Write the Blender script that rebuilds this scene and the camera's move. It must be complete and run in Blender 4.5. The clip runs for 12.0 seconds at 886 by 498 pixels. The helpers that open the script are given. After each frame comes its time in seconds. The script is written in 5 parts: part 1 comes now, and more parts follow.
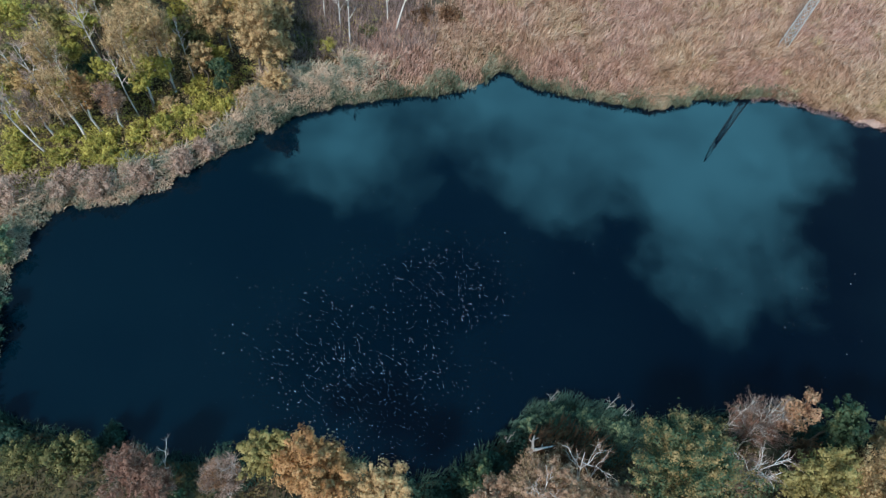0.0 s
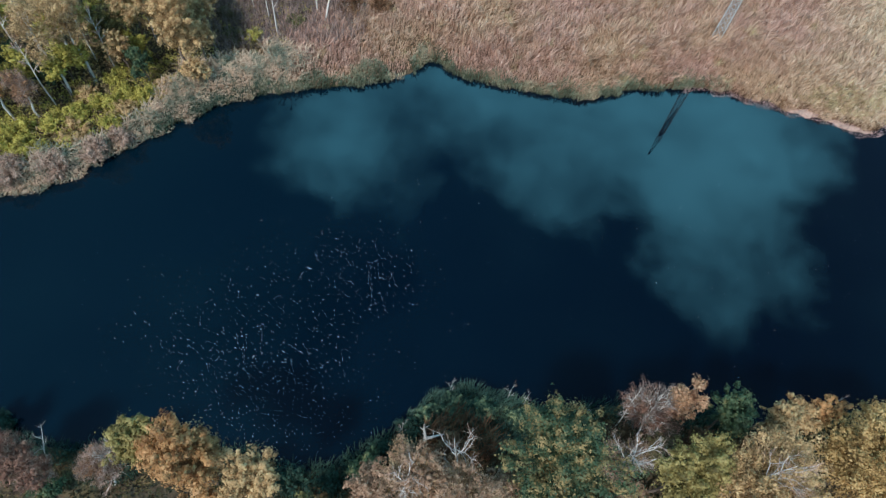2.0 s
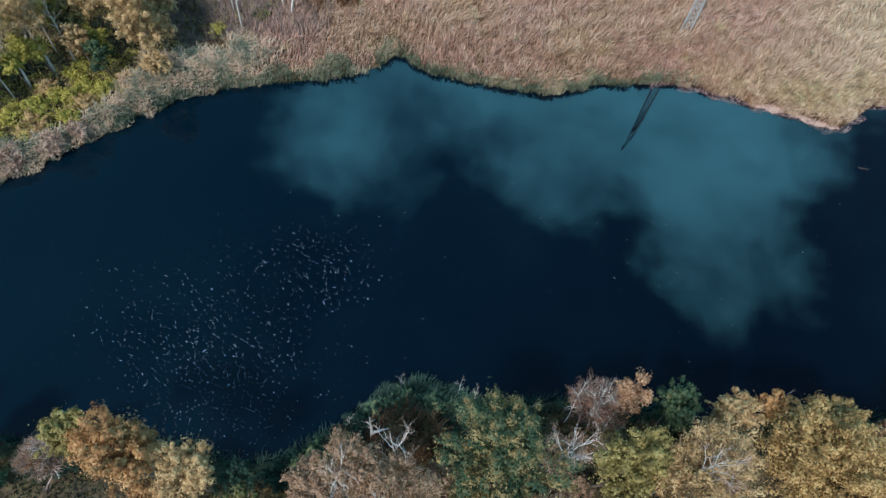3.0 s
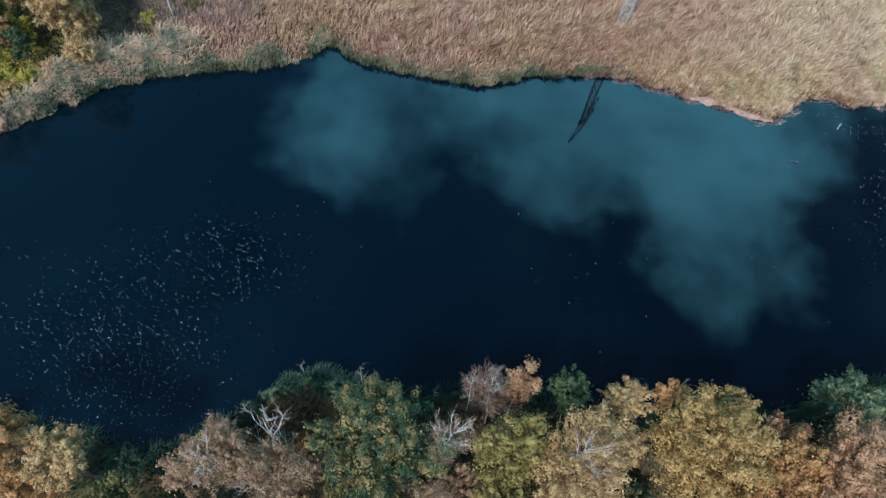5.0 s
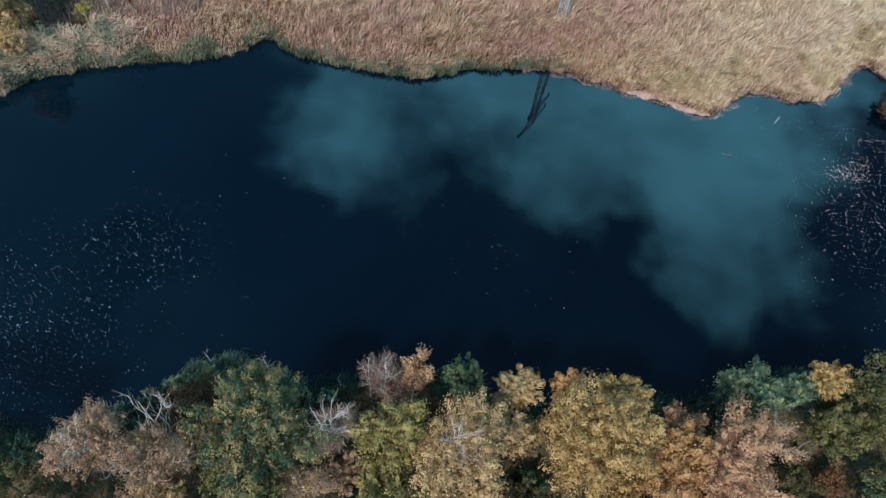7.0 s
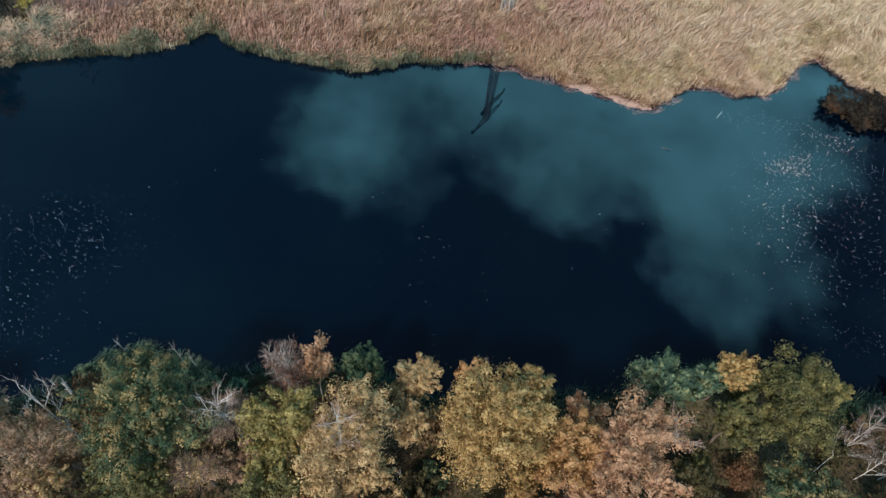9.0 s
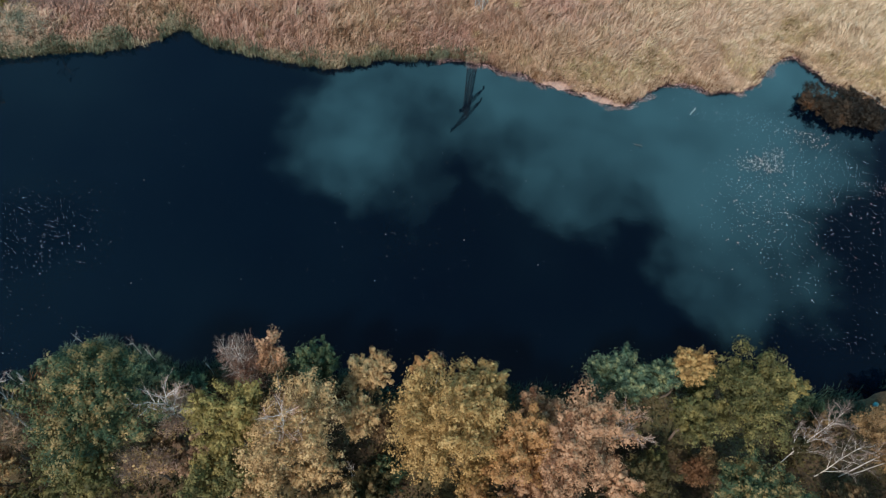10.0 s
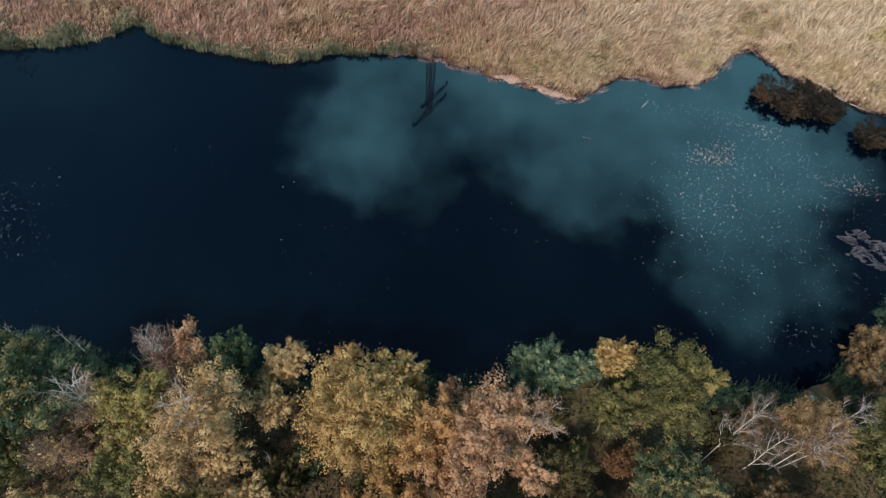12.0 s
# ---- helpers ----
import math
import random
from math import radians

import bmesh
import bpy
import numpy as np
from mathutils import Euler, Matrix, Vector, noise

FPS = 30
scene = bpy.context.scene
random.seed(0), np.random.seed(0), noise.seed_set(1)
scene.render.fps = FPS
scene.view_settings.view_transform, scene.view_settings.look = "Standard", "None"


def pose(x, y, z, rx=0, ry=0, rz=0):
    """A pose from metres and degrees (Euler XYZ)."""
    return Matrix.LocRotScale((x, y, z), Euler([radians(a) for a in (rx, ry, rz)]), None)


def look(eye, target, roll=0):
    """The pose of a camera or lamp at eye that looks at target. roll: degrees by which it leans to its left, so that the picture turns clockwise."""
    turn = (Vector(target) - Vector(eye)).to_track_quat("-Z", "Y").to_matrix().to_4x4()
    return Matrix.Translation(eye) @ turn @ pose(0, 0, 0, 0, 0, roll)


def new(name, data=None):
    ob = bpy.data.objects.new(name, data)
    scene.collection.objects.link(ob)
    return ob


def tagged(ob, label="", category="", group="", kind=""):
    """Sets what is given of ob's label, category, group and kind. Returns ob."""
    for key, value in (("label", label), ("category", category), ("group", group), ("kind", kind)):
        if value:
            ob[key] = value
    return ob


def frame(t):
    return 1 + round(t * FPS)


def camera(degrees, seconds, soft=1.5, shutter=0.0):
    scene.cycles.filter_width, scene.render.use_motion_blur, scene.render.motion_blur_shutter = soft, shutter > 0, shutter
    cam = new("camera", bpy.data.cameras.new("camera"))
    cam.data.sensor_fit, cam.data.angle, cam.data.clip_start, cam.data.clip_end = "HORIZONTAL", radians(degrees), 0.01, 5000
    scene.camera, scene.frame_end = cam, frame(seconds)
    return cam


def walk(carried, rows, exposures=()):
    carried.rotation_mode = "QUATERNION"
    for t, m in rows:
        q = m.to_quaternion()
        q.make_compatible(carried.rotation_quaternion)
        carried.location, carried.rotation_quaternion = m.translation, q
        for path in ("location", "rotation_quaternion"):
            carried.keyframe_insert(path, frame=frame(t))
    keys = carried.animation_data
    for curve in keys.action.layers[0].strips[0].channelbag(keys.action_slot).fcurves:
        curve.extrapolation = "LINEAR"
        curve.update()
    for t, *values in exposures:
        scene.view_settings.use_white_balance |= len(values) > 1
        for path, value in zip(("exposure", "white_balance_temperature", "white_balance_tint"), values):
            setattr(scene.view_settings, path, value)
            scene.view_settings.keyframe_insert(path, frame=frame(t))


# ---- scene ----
cam = camera(73.0, 12.0, soft=1.35)
PATH = [
    (0.0, (4.352, -6.276, 43.396), (3.104, 4.118, 26.355), 8.54),
    (0.5, (6.219, -6.013, 43.331), (4.961, 4.402, 26.303), 8.48),
    (1.0, (8.050, -5.700, 43.294), (6.792, 4.711, 26.264), 8.46),
    (1.5, (9.853, -5.359, 43.279), (8.602, 5.034, 26.237), 8.48),
    (2.0, (11.635, -5.003, 43.281), (10.394, 5.363, 26.222), 8.53),
    (2.5, (13.402, -4.647, 43.293), (12.173, 5.690, 26.216), 8.60),
    (3.0, (15.159, -4.297, 43.312), (13.940, 6.011, 26.217), 8.68),
    (5.0, (22.141, -3.056, 43.391), (20.926, 7.195, 26.261), 8.94),
    (5.5, (23.880, -2.787, 43.401), (22.651, 7.466, 26.272), 8.96),
    (6.0, (25.616, -2.530, 43.403), (24.365, 7.730, 26.281), 8.94),
    (6.5, (27.346, -2.282, 43.398), (26.066, 7.989, 26.285), 8.88),
    (7.0, (29.068, -2.039, 43.386), (27.751, 8.246, 26.284), 8.79),
    (9.0, (35.786, -1.035, 43.284), (34.256, 9.290, 26.224), 8.03),
    (9.5, (37.397, -0.765, 43.252), (35.802, 9.559, 26.198), 7.75),
    (10.0, (38.967, -0.489, 43.222), (37.305, 9.830, 26.170), 7.44),
    (10.5, (40.489, -0.209, 43.196), (38.761, 10.099, 26.145), 7.12),
    (11.0, (41.955, 0.068, 43.178), (40.162, 10.362, 26.124), 6.80),
    (11.5, (43.358, 0.334, 43.170), (41.503, 10.611, 26.113), 6.48),
    (12.0, (44.687, 0.575, 43.175), (42.778, 10.837, 26.115), 6.19),
]
walk(cam, [(t, look(eye, target, roll)) for t, eye, target, roll in PATH], exposures=[(0.0, 0.04, 5650, 9), (5.0, 0.02, 5650, 9), (7.0, 0.0, 5810, 11), (9.0, -0.08, 6190, 14), (12.0, -0.16, 6550, 17)])

# ---- sky, clouds and sun ----
SUN_AZIMUTH, SUN_HEIGHT = 200.0, 49.0  # degrees clockwise from +y, degrees over the horizon


def math_node(tree, op, a, b=None, clamp=False):
    n = tree.nodes.new("ShaderNodeMath")
    n.operation, n.use_clamp = op, clamp
    for i, v in enumerate((a, b)):
        if v is None:
            continue
        if isinstance(v, (int, float)):
            n.inputs[i].default_value = v
        else:
            tree.links.new(v, n.inputs[i])
    return n.outputs[0]


def mix_colour(tree, fac, a, b, blend="MIX"):
    n = tree.nodes.new("ShaderNodeMix")
    n.data_type, n.blend_type = "RGBA", blend
    for socket, v in ((n.inputs[0], fac), (n.inputs[6], a), (n.inputs[7], b)):
        if isinstance(v, (int, float)):
            socket.default_value = v
        elif isinstance(v, tuple):
            socket.default_value = (*v, 1) if len(v) == 3 else v
        else:
            tree.links.new(v, socket)
    return n.outputs[2]


def ramp(tree, fac, stops):
    n = tree.nodes.new("ShaderNodeValToRGB")
    e = n.color_ramp.elements
    while len(e) < len(stops):
        e.new(0.5)
    for el, (p, c) in zip(e, stops):
        el.position, el.color = p, (*c, 1) if len(c) == 3 else c
    tree.links.new(fac, n.inputs[0])
    return n.outputs[0]


def noise_node(tree, vector, scale, detail=3.0, rough=0.55):
    n = tree.nodes.new("ShaderNodeTexNoise")
    n.inputs["Scale"].default_value, n.inputs["Detail"].default_value, n.inputs["Roughness"].default_value = scale, detail, rough
    if vector is not None:
        tree.links.new(vector, n.inputs["Vector"])
    return n


def build_sky():
    world = bpy.data.worlds.new("sky")
    scene.world = world
    world.use_nodes = True
    tree = world.node_tree
    tree.nodes.clear()
    sky = tree.nodes.new("ShaderNodeTexSky")
    sky.sky_type, sky.sun_disc = "NISHITA", False
    sky.sun_elevation, sky.sun_rotation = radians(SUN_HEIGHT), radians(SUN_AZIMUTH)
    dim = tree.nodes.new("ShaderNodeVectorMath")
    dim.operation = "SCALE"
    tree.links.new(sky.outputs[0], dim.inputs[0])
    dim.inputs["Scale"].default_value = SKY_STRENGTH
    coord = tree.nodes.new("ShaderNodeTexCoord")
    xyz = tree.nodes.new("ShaderNodeSeparateXYZ")
    tree.links.new(coord.outputs["Generated"], xyz.inputs[0])
    up = math_node(tree, "MAXIMUM", xyz.outputs[2], 0.05)
    plane = tree.nodes.new("ShaderNodeCombineXYZ")
    tree.links.new(math_node(tree, "DIVIDE", xyz.outputs[0], up), plane.inputs[0])
    tree.links.new(math_node(tree, "DIVIDE", xyz.outputs[1], up), plane.inputs[1])
    # ragged cloud edges: the plan of the clouds is bent by two sizes of turbulence
    bend = noise_node(tree, plane.outputs[0], 6.0, 6.0, 0.62)
    off = tree.nodes.new("ShaderNodeVectorMath")
    off.operation = "MULTIPLY_ADD"
    tree.links.new(bend.outputs["Color"], off.inputs[0])
    off.inputs[1].default_value, off.inputs[2].default_value = (0.30, 0.30, 0), (-0.15, -0.15, 0)
    place = tree.nodes.new("ShaderNodeVectorMath")
    place.operation = "ADD"
    tree.links.new(plane.outputs[0], place.inputs[0])
    tree.links.new(off.outputs[0], place.inputs[1])
    total = None
    for u, v, ru, rv, strength in CLOUDS:
        m = tree.nodes.new("ShaderNodeVectorMath")
        m.operation = "SUBTRACT"
        tree.links.new(place.outputs[0], m.inputs[0])
        m.inputs[1].default_value = (u, v, 0)
        d = tree.nodes.new("ShaderNodeVectorMath")
        d.operation = "DIVIDE"
        tree.links.new(m.outputs[0], d.inputs[0])
        d.inputs[1].default_value = (ru, rv, 1)
        ln = tree.nodes.new("ShaderNodeVectorMath")
        ln.operation = "LENGTH"
        tree.links.new(d.outputs[0], ln.inputs[0])
        r = tree.nodes.new("ShaderNodeMapRange")
        r.interpolation_type = "SMOOTHSTEP"
        tree.links.new(ln.outputs["Value"], r.inputs["Value"])
        for key, val in (("From Min", 1.45), ("From Max", 0.25), ("To Min", 0.0), ("To Max", strength)):
            r.inputs[key].default_value = val
        if total is None:
            total = r.outputs[0]
        else:  # heaps run into one another softly
            total = math_node(tree, "SUBTRACT", math_node(tree, "ADD", total, r.outputs[0]), math_node(tree, "MULTIPLY", total, r.outputs[0]))
    # billows break the heaps up, and a thin veil hangs between them
    billow = noise_node(tree, plane.outputs[0], 4.6, 8.0, 0.66)
    veil = noise_node(tree, plane.outputs[0], 2.2, 5.0, 0.55)
    torn = math_node(tree, "MULTIPLY", math_node(tree, "SUBTRACT", billow.outputs["Fac"], 0.5), 1.0)
    torn = math_node(tree, "MULTIPLY", torn, math_node(tree, "MULTIPLY", total, 1.6, clamp=True))
    dense = tree.nodes.new("ShaderNodeMapRange")
    dense.interpolation_type = "SMOOTHSTEP"
    tree.links.new(math_node(tree, "ADD", total, torn), dense.inputs["Value"])
    dense.inputs["From Min"].default_value, dense.inputs["From Max"].default_value = 0.12, 1.05
    haze = math_node(tree, "MULTIPLY", math_node(tree, "POWER", veil.outputs["Fac"], 3.0), 0.16)
    mask = math_node(tree, "MAXIMUM", dense.outputs[0], haze, clamp=True)
    colour = mix_colour(tree, mask, dim.outputs[0], CLOUD_COLOUR)
    back = tree.nodes.new("ShaderNodeBackground")
    tree.links.new(colour, back.inputs[0])
    out = tree.nodes.new("ShaderNodeOutputWorld")
    tree.links.new(back.outputs[0], out.inputs[0])


SKY_STRENGTH = 0.09
CLOUD_COLOUR = (1.4, 4.15, 5.0)
# heaps of cloud over the pond: place and half-widths as slopes from the vertical, density
CLOUDS = [
    (-0.400, 0.830, 0.120, 0.190, 0.52), (-0.290, 0.760, 0.110, 0.135, 0.42), (-0.162, 0.715, 0.050, 0.104, 0.30), (-0.275, 0.960, 0.190, 0.150, 0.36),
    (-0.067, 0.961, 0.160, 0.185, 0.42), (0.085, 0.842, 0.140, 0.160, 0.52), (0.196, 0.944, 0.150, 0.231, 0.46), (0.179, 1.082, 0.360, 0.170, 0.46),
    (0.387, 0.909, 0.110, 0.125, 0.60), (0.419, 1.090, 0.230, 0.220, 0.58), (0.500, 0.900, 0.170, 0.160, 0.56), (0.640, 1.125, 0.160, 0.200, 0.50),
    (0.450, 0.700, 0.125, 0.165, 0.46), (0.575, 0.735, 0.125, 0.150, 0.50), (0.362, 0.709, 0.070, 0.080, 0.24), (0.569, 1.361, 0.420, 0.160, 0.60),
    (-0.312, 1.086, 0.400, 0.130, 0.40), (-0.100, 1.220, 0.600, 0.170, 0.40), (-0.720, 0.200, 0.120, 0.180, 0.18), (-0.680, 0.900, 0.480, 0.300, 0.17), (0.20, 1.85, 1.30, 0.42, 0.70),
    (-1.3, -0.6, 0.5, 0.5, 0.6), (1.2, -0.5, 0.7, 0.6, 0.6),
]
build_sky()

sun = new("sun", bpy.data.lights.new("sun", "SUN"))
sun.data.energy, sun.data.angle, sun.data.color = 4.5, radians(8.0), (1.0, 0.92, 0.81)
az, el = radians(SUN_AZIMUTH), radians(SUN_HEIGHT)
sun_dir = Vector((math.sin(az) * math.cos(el), math.cos(az) * math.cos(el), math.sin(el)))
sun.matrix_world = look(sun_dir * 200, (0, 0, 0))


# ---- materials ----
def shader(name):
    m = bpy.data.materials.new(name)
    m.use_nodes = True
    tree = m.node_tree
    tree.nodes.clear()
    out = tree.nodes.new("ShaderNodeOutputMaterial")
    return m, tree, out


def bump(tree, height, strength, distance, target):
    b = tree.nodes.new("ShaderNodeBump")
    b.inputs["Strength"].default_value, b.inputs["Distance"].default_value = strength, distance
    tree.links.new(height, b.inputs["Height"])
    tree.links.new(b.outputs[0], target)


def leaf_material(name, stops, patch=1.5, glow=0.32, spread=0.11):
    """Foliage: each leaf takes its own tone, whole sprays drift in tone, light shines through."""
    m, tree, out = shader(name)
    geo = tree.nodes.new("ShaderNodeNewGeometry")
    drift = noise_node(tree, geo.outputs["Position"], patch, 3.0)
    tone = math_node(tree, "ADD", math_node(tree, "MULTIPLY", geo.outputs["Random Per Island"], spread),
                     math_node(tree, "MULTIPLY_ADD", drift.outputs["Fac"], 1.7 * (1 - spread) + 0.5), clamp=True)
    tone.node.inputs[1].links[0].from_node.inputs[2].default_value = -0.55 * (1 - spread) - 0.25
    colour = ramp(tree, tone, stops)
    d = tree.nodes.new("ShaderNodeBsdfPrincipled")
    d.inputs["Roughness"].default_value = 0.62
    d.inputs["Specular IOR Level"].default_value = 0.25
    t = tree.nodes.new("ShaderNodeBsdfTranslucent")
    mix = tree.nodes.new("ShaderNodeMixShader")
    mix.inputs[0].default_value = glow
    tree.links.new(colour, d.inputs["Base Color"])
    tree.links.new(colour, t.inputs["Color"])
    tree.links.new(d.outputs[0], mix.inputs[1])
    tree.links.new(t.outputs[0], mix.inputs[2])
    tree.links.new(mix.outputs[0], out.inputs[0])
    return m


def bark_material(name, pale, dark, scale=6.0, bands=0.5):
    m, tree, out = shader(name)
    coord = tree.nodes.new("ShaderNodeTexCoord")
    stretch = tree.nodes.new("ShaderNodeMapping")
    stretch.inputs["Scale"].default_value = (1, 1, 2.6)
    tree.links.new(coord.outputs["Object"], stretch.inputs[0])
    n = noise_node(tree, stretch.outputs[0], scale, 5.0, 0.65)
    colour = ramp(tree, n.outputs["Fac"], [(0.30, dark), (bands, pale), (0.85, tuple(min(1, c * 1.15) for c in pale))])
    p = tree.nodes.new("ShaderNodeBsdfPrincipled")
    p.inputs["Roughness"].default_value = 0.8
    tree.links.new(colour, p.inputs["Base Color"])
    bump(tree, n.outputs["Fac"], 0.5, 0.02, p.inputs["Normal"])
    tree.links.new(p.outputs[0], out.inputs[0])
    return m


def plain_material(name, colour, rough=0.6, metal=0.0, wear=(0.75, 1.15), scale=4.0):
    m, tree, out = shader(name)
    coord = tree.nodes.new("ShaderNodeTexCoord")
    n = noise_node(tree, coord.outputs["Object"], scale, 4.0)
    lo, hi = (tuple(min(1, c * w) for c in colour) for w in wear)
    p = tree.nodes.new("ShaderNodeBsdfPrincipled")
    p.inputs["Roughness"].default_value, p.inputs["Metallic"].default_value = rough, metal
    tree.links.new(ramp(tree, n.outputs["Fac"], [(0.3, lo), (0.7, hi)]), p.inputs["Base Color"])
    tree.links.new(p.outputs[0], out.inputs[0])
    return m


def water_material():
    m, tree, out = shader("pond_water")
    geo = tree.nodes.new("ShaderNodeNewGeometry")
    waver = noise_node(tree, geo.outputs["Position"], 0.05, 3.0)
    p = tree.nodes.new("ShaderNodeBsdfPrincipled")
    xyz = tree.nodes.new("ShaderNodeSeparateXYZ")
    tree.links.new(geo.outputs["Position"], xyz.inputs[0])
    # dimming light painted into the base colour: lighter in the west, darker eastward
    dim_east = tree.nodes.new("ShaderNodeMapRange")
    tree.links.new(math_node(tree, "ADD", xyz.outputs[0], math_node(tree, "MULTIPLY", waver.outputs["Fac"], 24.0)), dim_east.inputs[0])
    dim_east.inputs["From Min"].default_value, dim_east.inputs["From Max"].default_value = -8.0, 48.0
    tree.links.new(ramp(tree, dim_east.outputs[0], [(0.0, (0.0006, 0.0066, 0.0126)), (0.45, (0.0004, 0.0046, 0.0106)), (1.0, (0.0002, 0.0022, 0.0062))]), p.inputs["Base Color"])
    p.inputs["Roughness"].default_value, p.inputs["IOR"].default_value = 0.035, 1.33
    fine = noise_node(tree, geo.outputs["Position"], 2.2, 3.0, 0.6)
    bump(tree, fine.outputs["Fac"], 0.10, 0.012, p.inputs["Normal"])
    tree.links.new(p.outputs[0], out.inputs[0])
    return m


def ground_material():
    m, tree, out = shader("bank_soil")
    geo = tree.nodes.new("ShaderNodeNewGeometry")
    broad = noise_node(tree, geo.outputs["Position"], 0.22, 4.0)
    fine = noise_node(tree, geo.outputs["Position"], 3.5, 5.0, 0.65)
    soil = ramp(tree, broad.outputs["Fac"], [(0.30, (0.055, 0.045, 0.028)), (0.5, (0.10, 0.075, 0.045)), (0.7, (0.085, 0.09, 0.035))])
    litter = ramp(tree, fine.outputs["Fac"], [(0.35, (0.5, 0.45, 0.4)), (0.7, (1.35, 1.2, 1.0))])
    p = tree.nodes.new("ShaderNodeBsdfPrincipled")
    p.inputs["Roughness"].default_value = 0.9
    tree.links.new(mix_colour(tree, 1.0, soil, litter, "MULTIPLY"), p.inputs["Base Color"])
    bump(tree, fine.outputs["Fac"], 0.8, 0.08, p.inputs["Normal"])
    tree.links.new(p.outputs[0], out.inputs[0])
    return m


def reed_material():
    """Dead reeds: pinkish and orange straw in drifts, paler to the east."""
    m, tree, out = shader("dry_reed")
    geo = tree.nodes.new("ShaderNodeNewGeometry")
    xyz = tree.nodes.new("ShaderNodeSeparateXYZ")
    tree.links.new(geo.outputs["Position"], xyz.inputs[0])
    broad = noise_node(tree, geo.outputs["Position"], 0.11, 4.0, 0.6)
    mid = noise_node(tree, geo.outputs["Position"], 0.9, 5.0, 0.7)
    tone = math_node(tree, "ADD", math_node(tree, "MULTIPLY", geo.outputs["Random Per Island"], 0.26), math_node(tree, "SUBTRACT", math_node(tree, "MULTIPLY", mid.outputs["Fac"], 1.05), 0.16), clamp=True)
    pink = ramp(tree, tone, [(0.15, (0.11, 0.060, 0.042)), (0.38, (0.36, 0.21, 0.152)), (0.60, (0.53, 0.335, 0.25)), (0.88, (0.69, 0.50, 0.40))])
    gold = ramp(tree, tone, [(0.15, (0.12, 0.068, 0.038)), (0.38, (0.37, 0.235, 0.14)), (0.60, (0.54, 0.37, 0.235)), (0.88, (0.69, 0.54, 0.40))])
    pale = ramp(tree, tone, [(0.15, (0.17, 0.105, 0.062)), (0.38, (0.51, 0.388, 0.255)), (0.60, (0.69, 0.55, 0.38)), (0.88, (0.86, 0.735, 0.56))])
    east = tree.nodes.new("ShaderNodeMapRange")
    tree.links.new(math_node(tree, "ADD", xyz.outputs[0], math_node(tree, "MULTIPLY", broad.outputs["Fac"], 30.0)), east.inputs[0])
    for key, val in (("From Min", 50.0), ("From Max", 80.0)):
        east.inputs[key].default_value = val
    hue = mix_colour(tree, ramp(tree, broad.outputs["Fac"], [(0.40, (0, 0, 0)), (0.62, (1, 1, 1))]), pink, gold)
    hue = mix_colour(tree, east.outputs[0], hue, pale)
    # withered brown tufts and some that are still yellow-green
    tuft = noise_node(tree, geo.outputs["Position"], 0.42, 5.0, 0.65)
    brown = ramp(tree, tone, [(0.15, (0.09, 0.045, 0.02)), (0.5, (0.30, 0.17, 0.085)), (0.9, (0.52, 0.34, 0.19))])
    fresh = ramp(tree, tone, [(0.15, (0.12, 0.11, 0.04)), (0.5, (0.44, 0.38, 0.17)), (0.9, (0.64, 0.56, 0.29))])
    hue = mix_colour(tree, ramp(tree, tuft.outputs["Fac"], [(0.58, (0, 0, 0)), (0.70, (0.8, 0.8, 0.8))]), hue, brown)
    hue = mix_colour(tree, ramp(tree, tuft.outputs["Fac"], [(0.30, (0.7, 0.7, 0.7)), (0.41, (0, 0, 0))]), hue, fresh)
    d = tree.nodes.new("ShaderNodeBsdfPrincipled")
    d.inputs["Roughness"].default_value = 0.7
    t = tree.nodes.new("ShaderNodeBsdfTranslucent")
    mix = tree.nodes.new("ShaderNodeMixShader")
    mix.inputs[0].default_value = 0.2
    tree.links.new(hue, d.inputs["Base Color"])
    tree.links.new(hue, t.inputs["Color"])
    tree.links.new(d.outputs[0], mix.inputs[1])
    tree.links.new(t.outputs[0], mix.inputs[2])
    tree.links.new(mix.outputs[0], out.inputs[0])
    return m


GOLD = leaf_material("gold_leaf", [(0.05, (0.19, 0.115, 0.04)), (0.35, (0.46, 0.31, 0.12)), (0.7, (0.62, 0.45, 0.20)), (1.0, (0.74, 0.59, 0.31))])
AMBER = leaf_material("amber_leaf", [(0.05, (0.18, 0.09, 0.035)), (0.35, (0.47, 0.27, 0.11)), (0.7, (0.62, 0.38, 0.18)), (1.0, (0.74, 0.52, 0.29))])
PINK = leaf_material("russet_pink_leaf", [(0.05, (0.18, 0.09, 0.05)), (0.35, (0.48, 0.29, 0.165)), (0.7, (0.62, 0.40, 0.25)), (1.0, (0.75, 0.55, 0.37))])
TAN = leaf_material("tan_leaf", [(0.05, (0.20, 0.12, 0.052)), (0.32, (0.50, 0.345, 0.165)), (0.66, (0.65, 0.475, 0.24)), (1.0, (0.79, 0.62, 0.37))])
OLIVE = leaf_material("olive_leaf", [(0.05, (0.055, 0.058, 0.022)), (0.35, (0.14, 0.135, 0.05)), (0.65, (0.26, 0.225, 0.082)), (1.0, (0.50, 0.41, 0.16))])
LIME = leaf_material("yellow_green_leaf", [(0.05, (0.17, 0.15, 0.035)), (0.35, (0.43, 0.385, 0.085)), (0.7, (0.59, 0.52, 0.13)), (1.0, (0.74, 0.65, 0.23))])
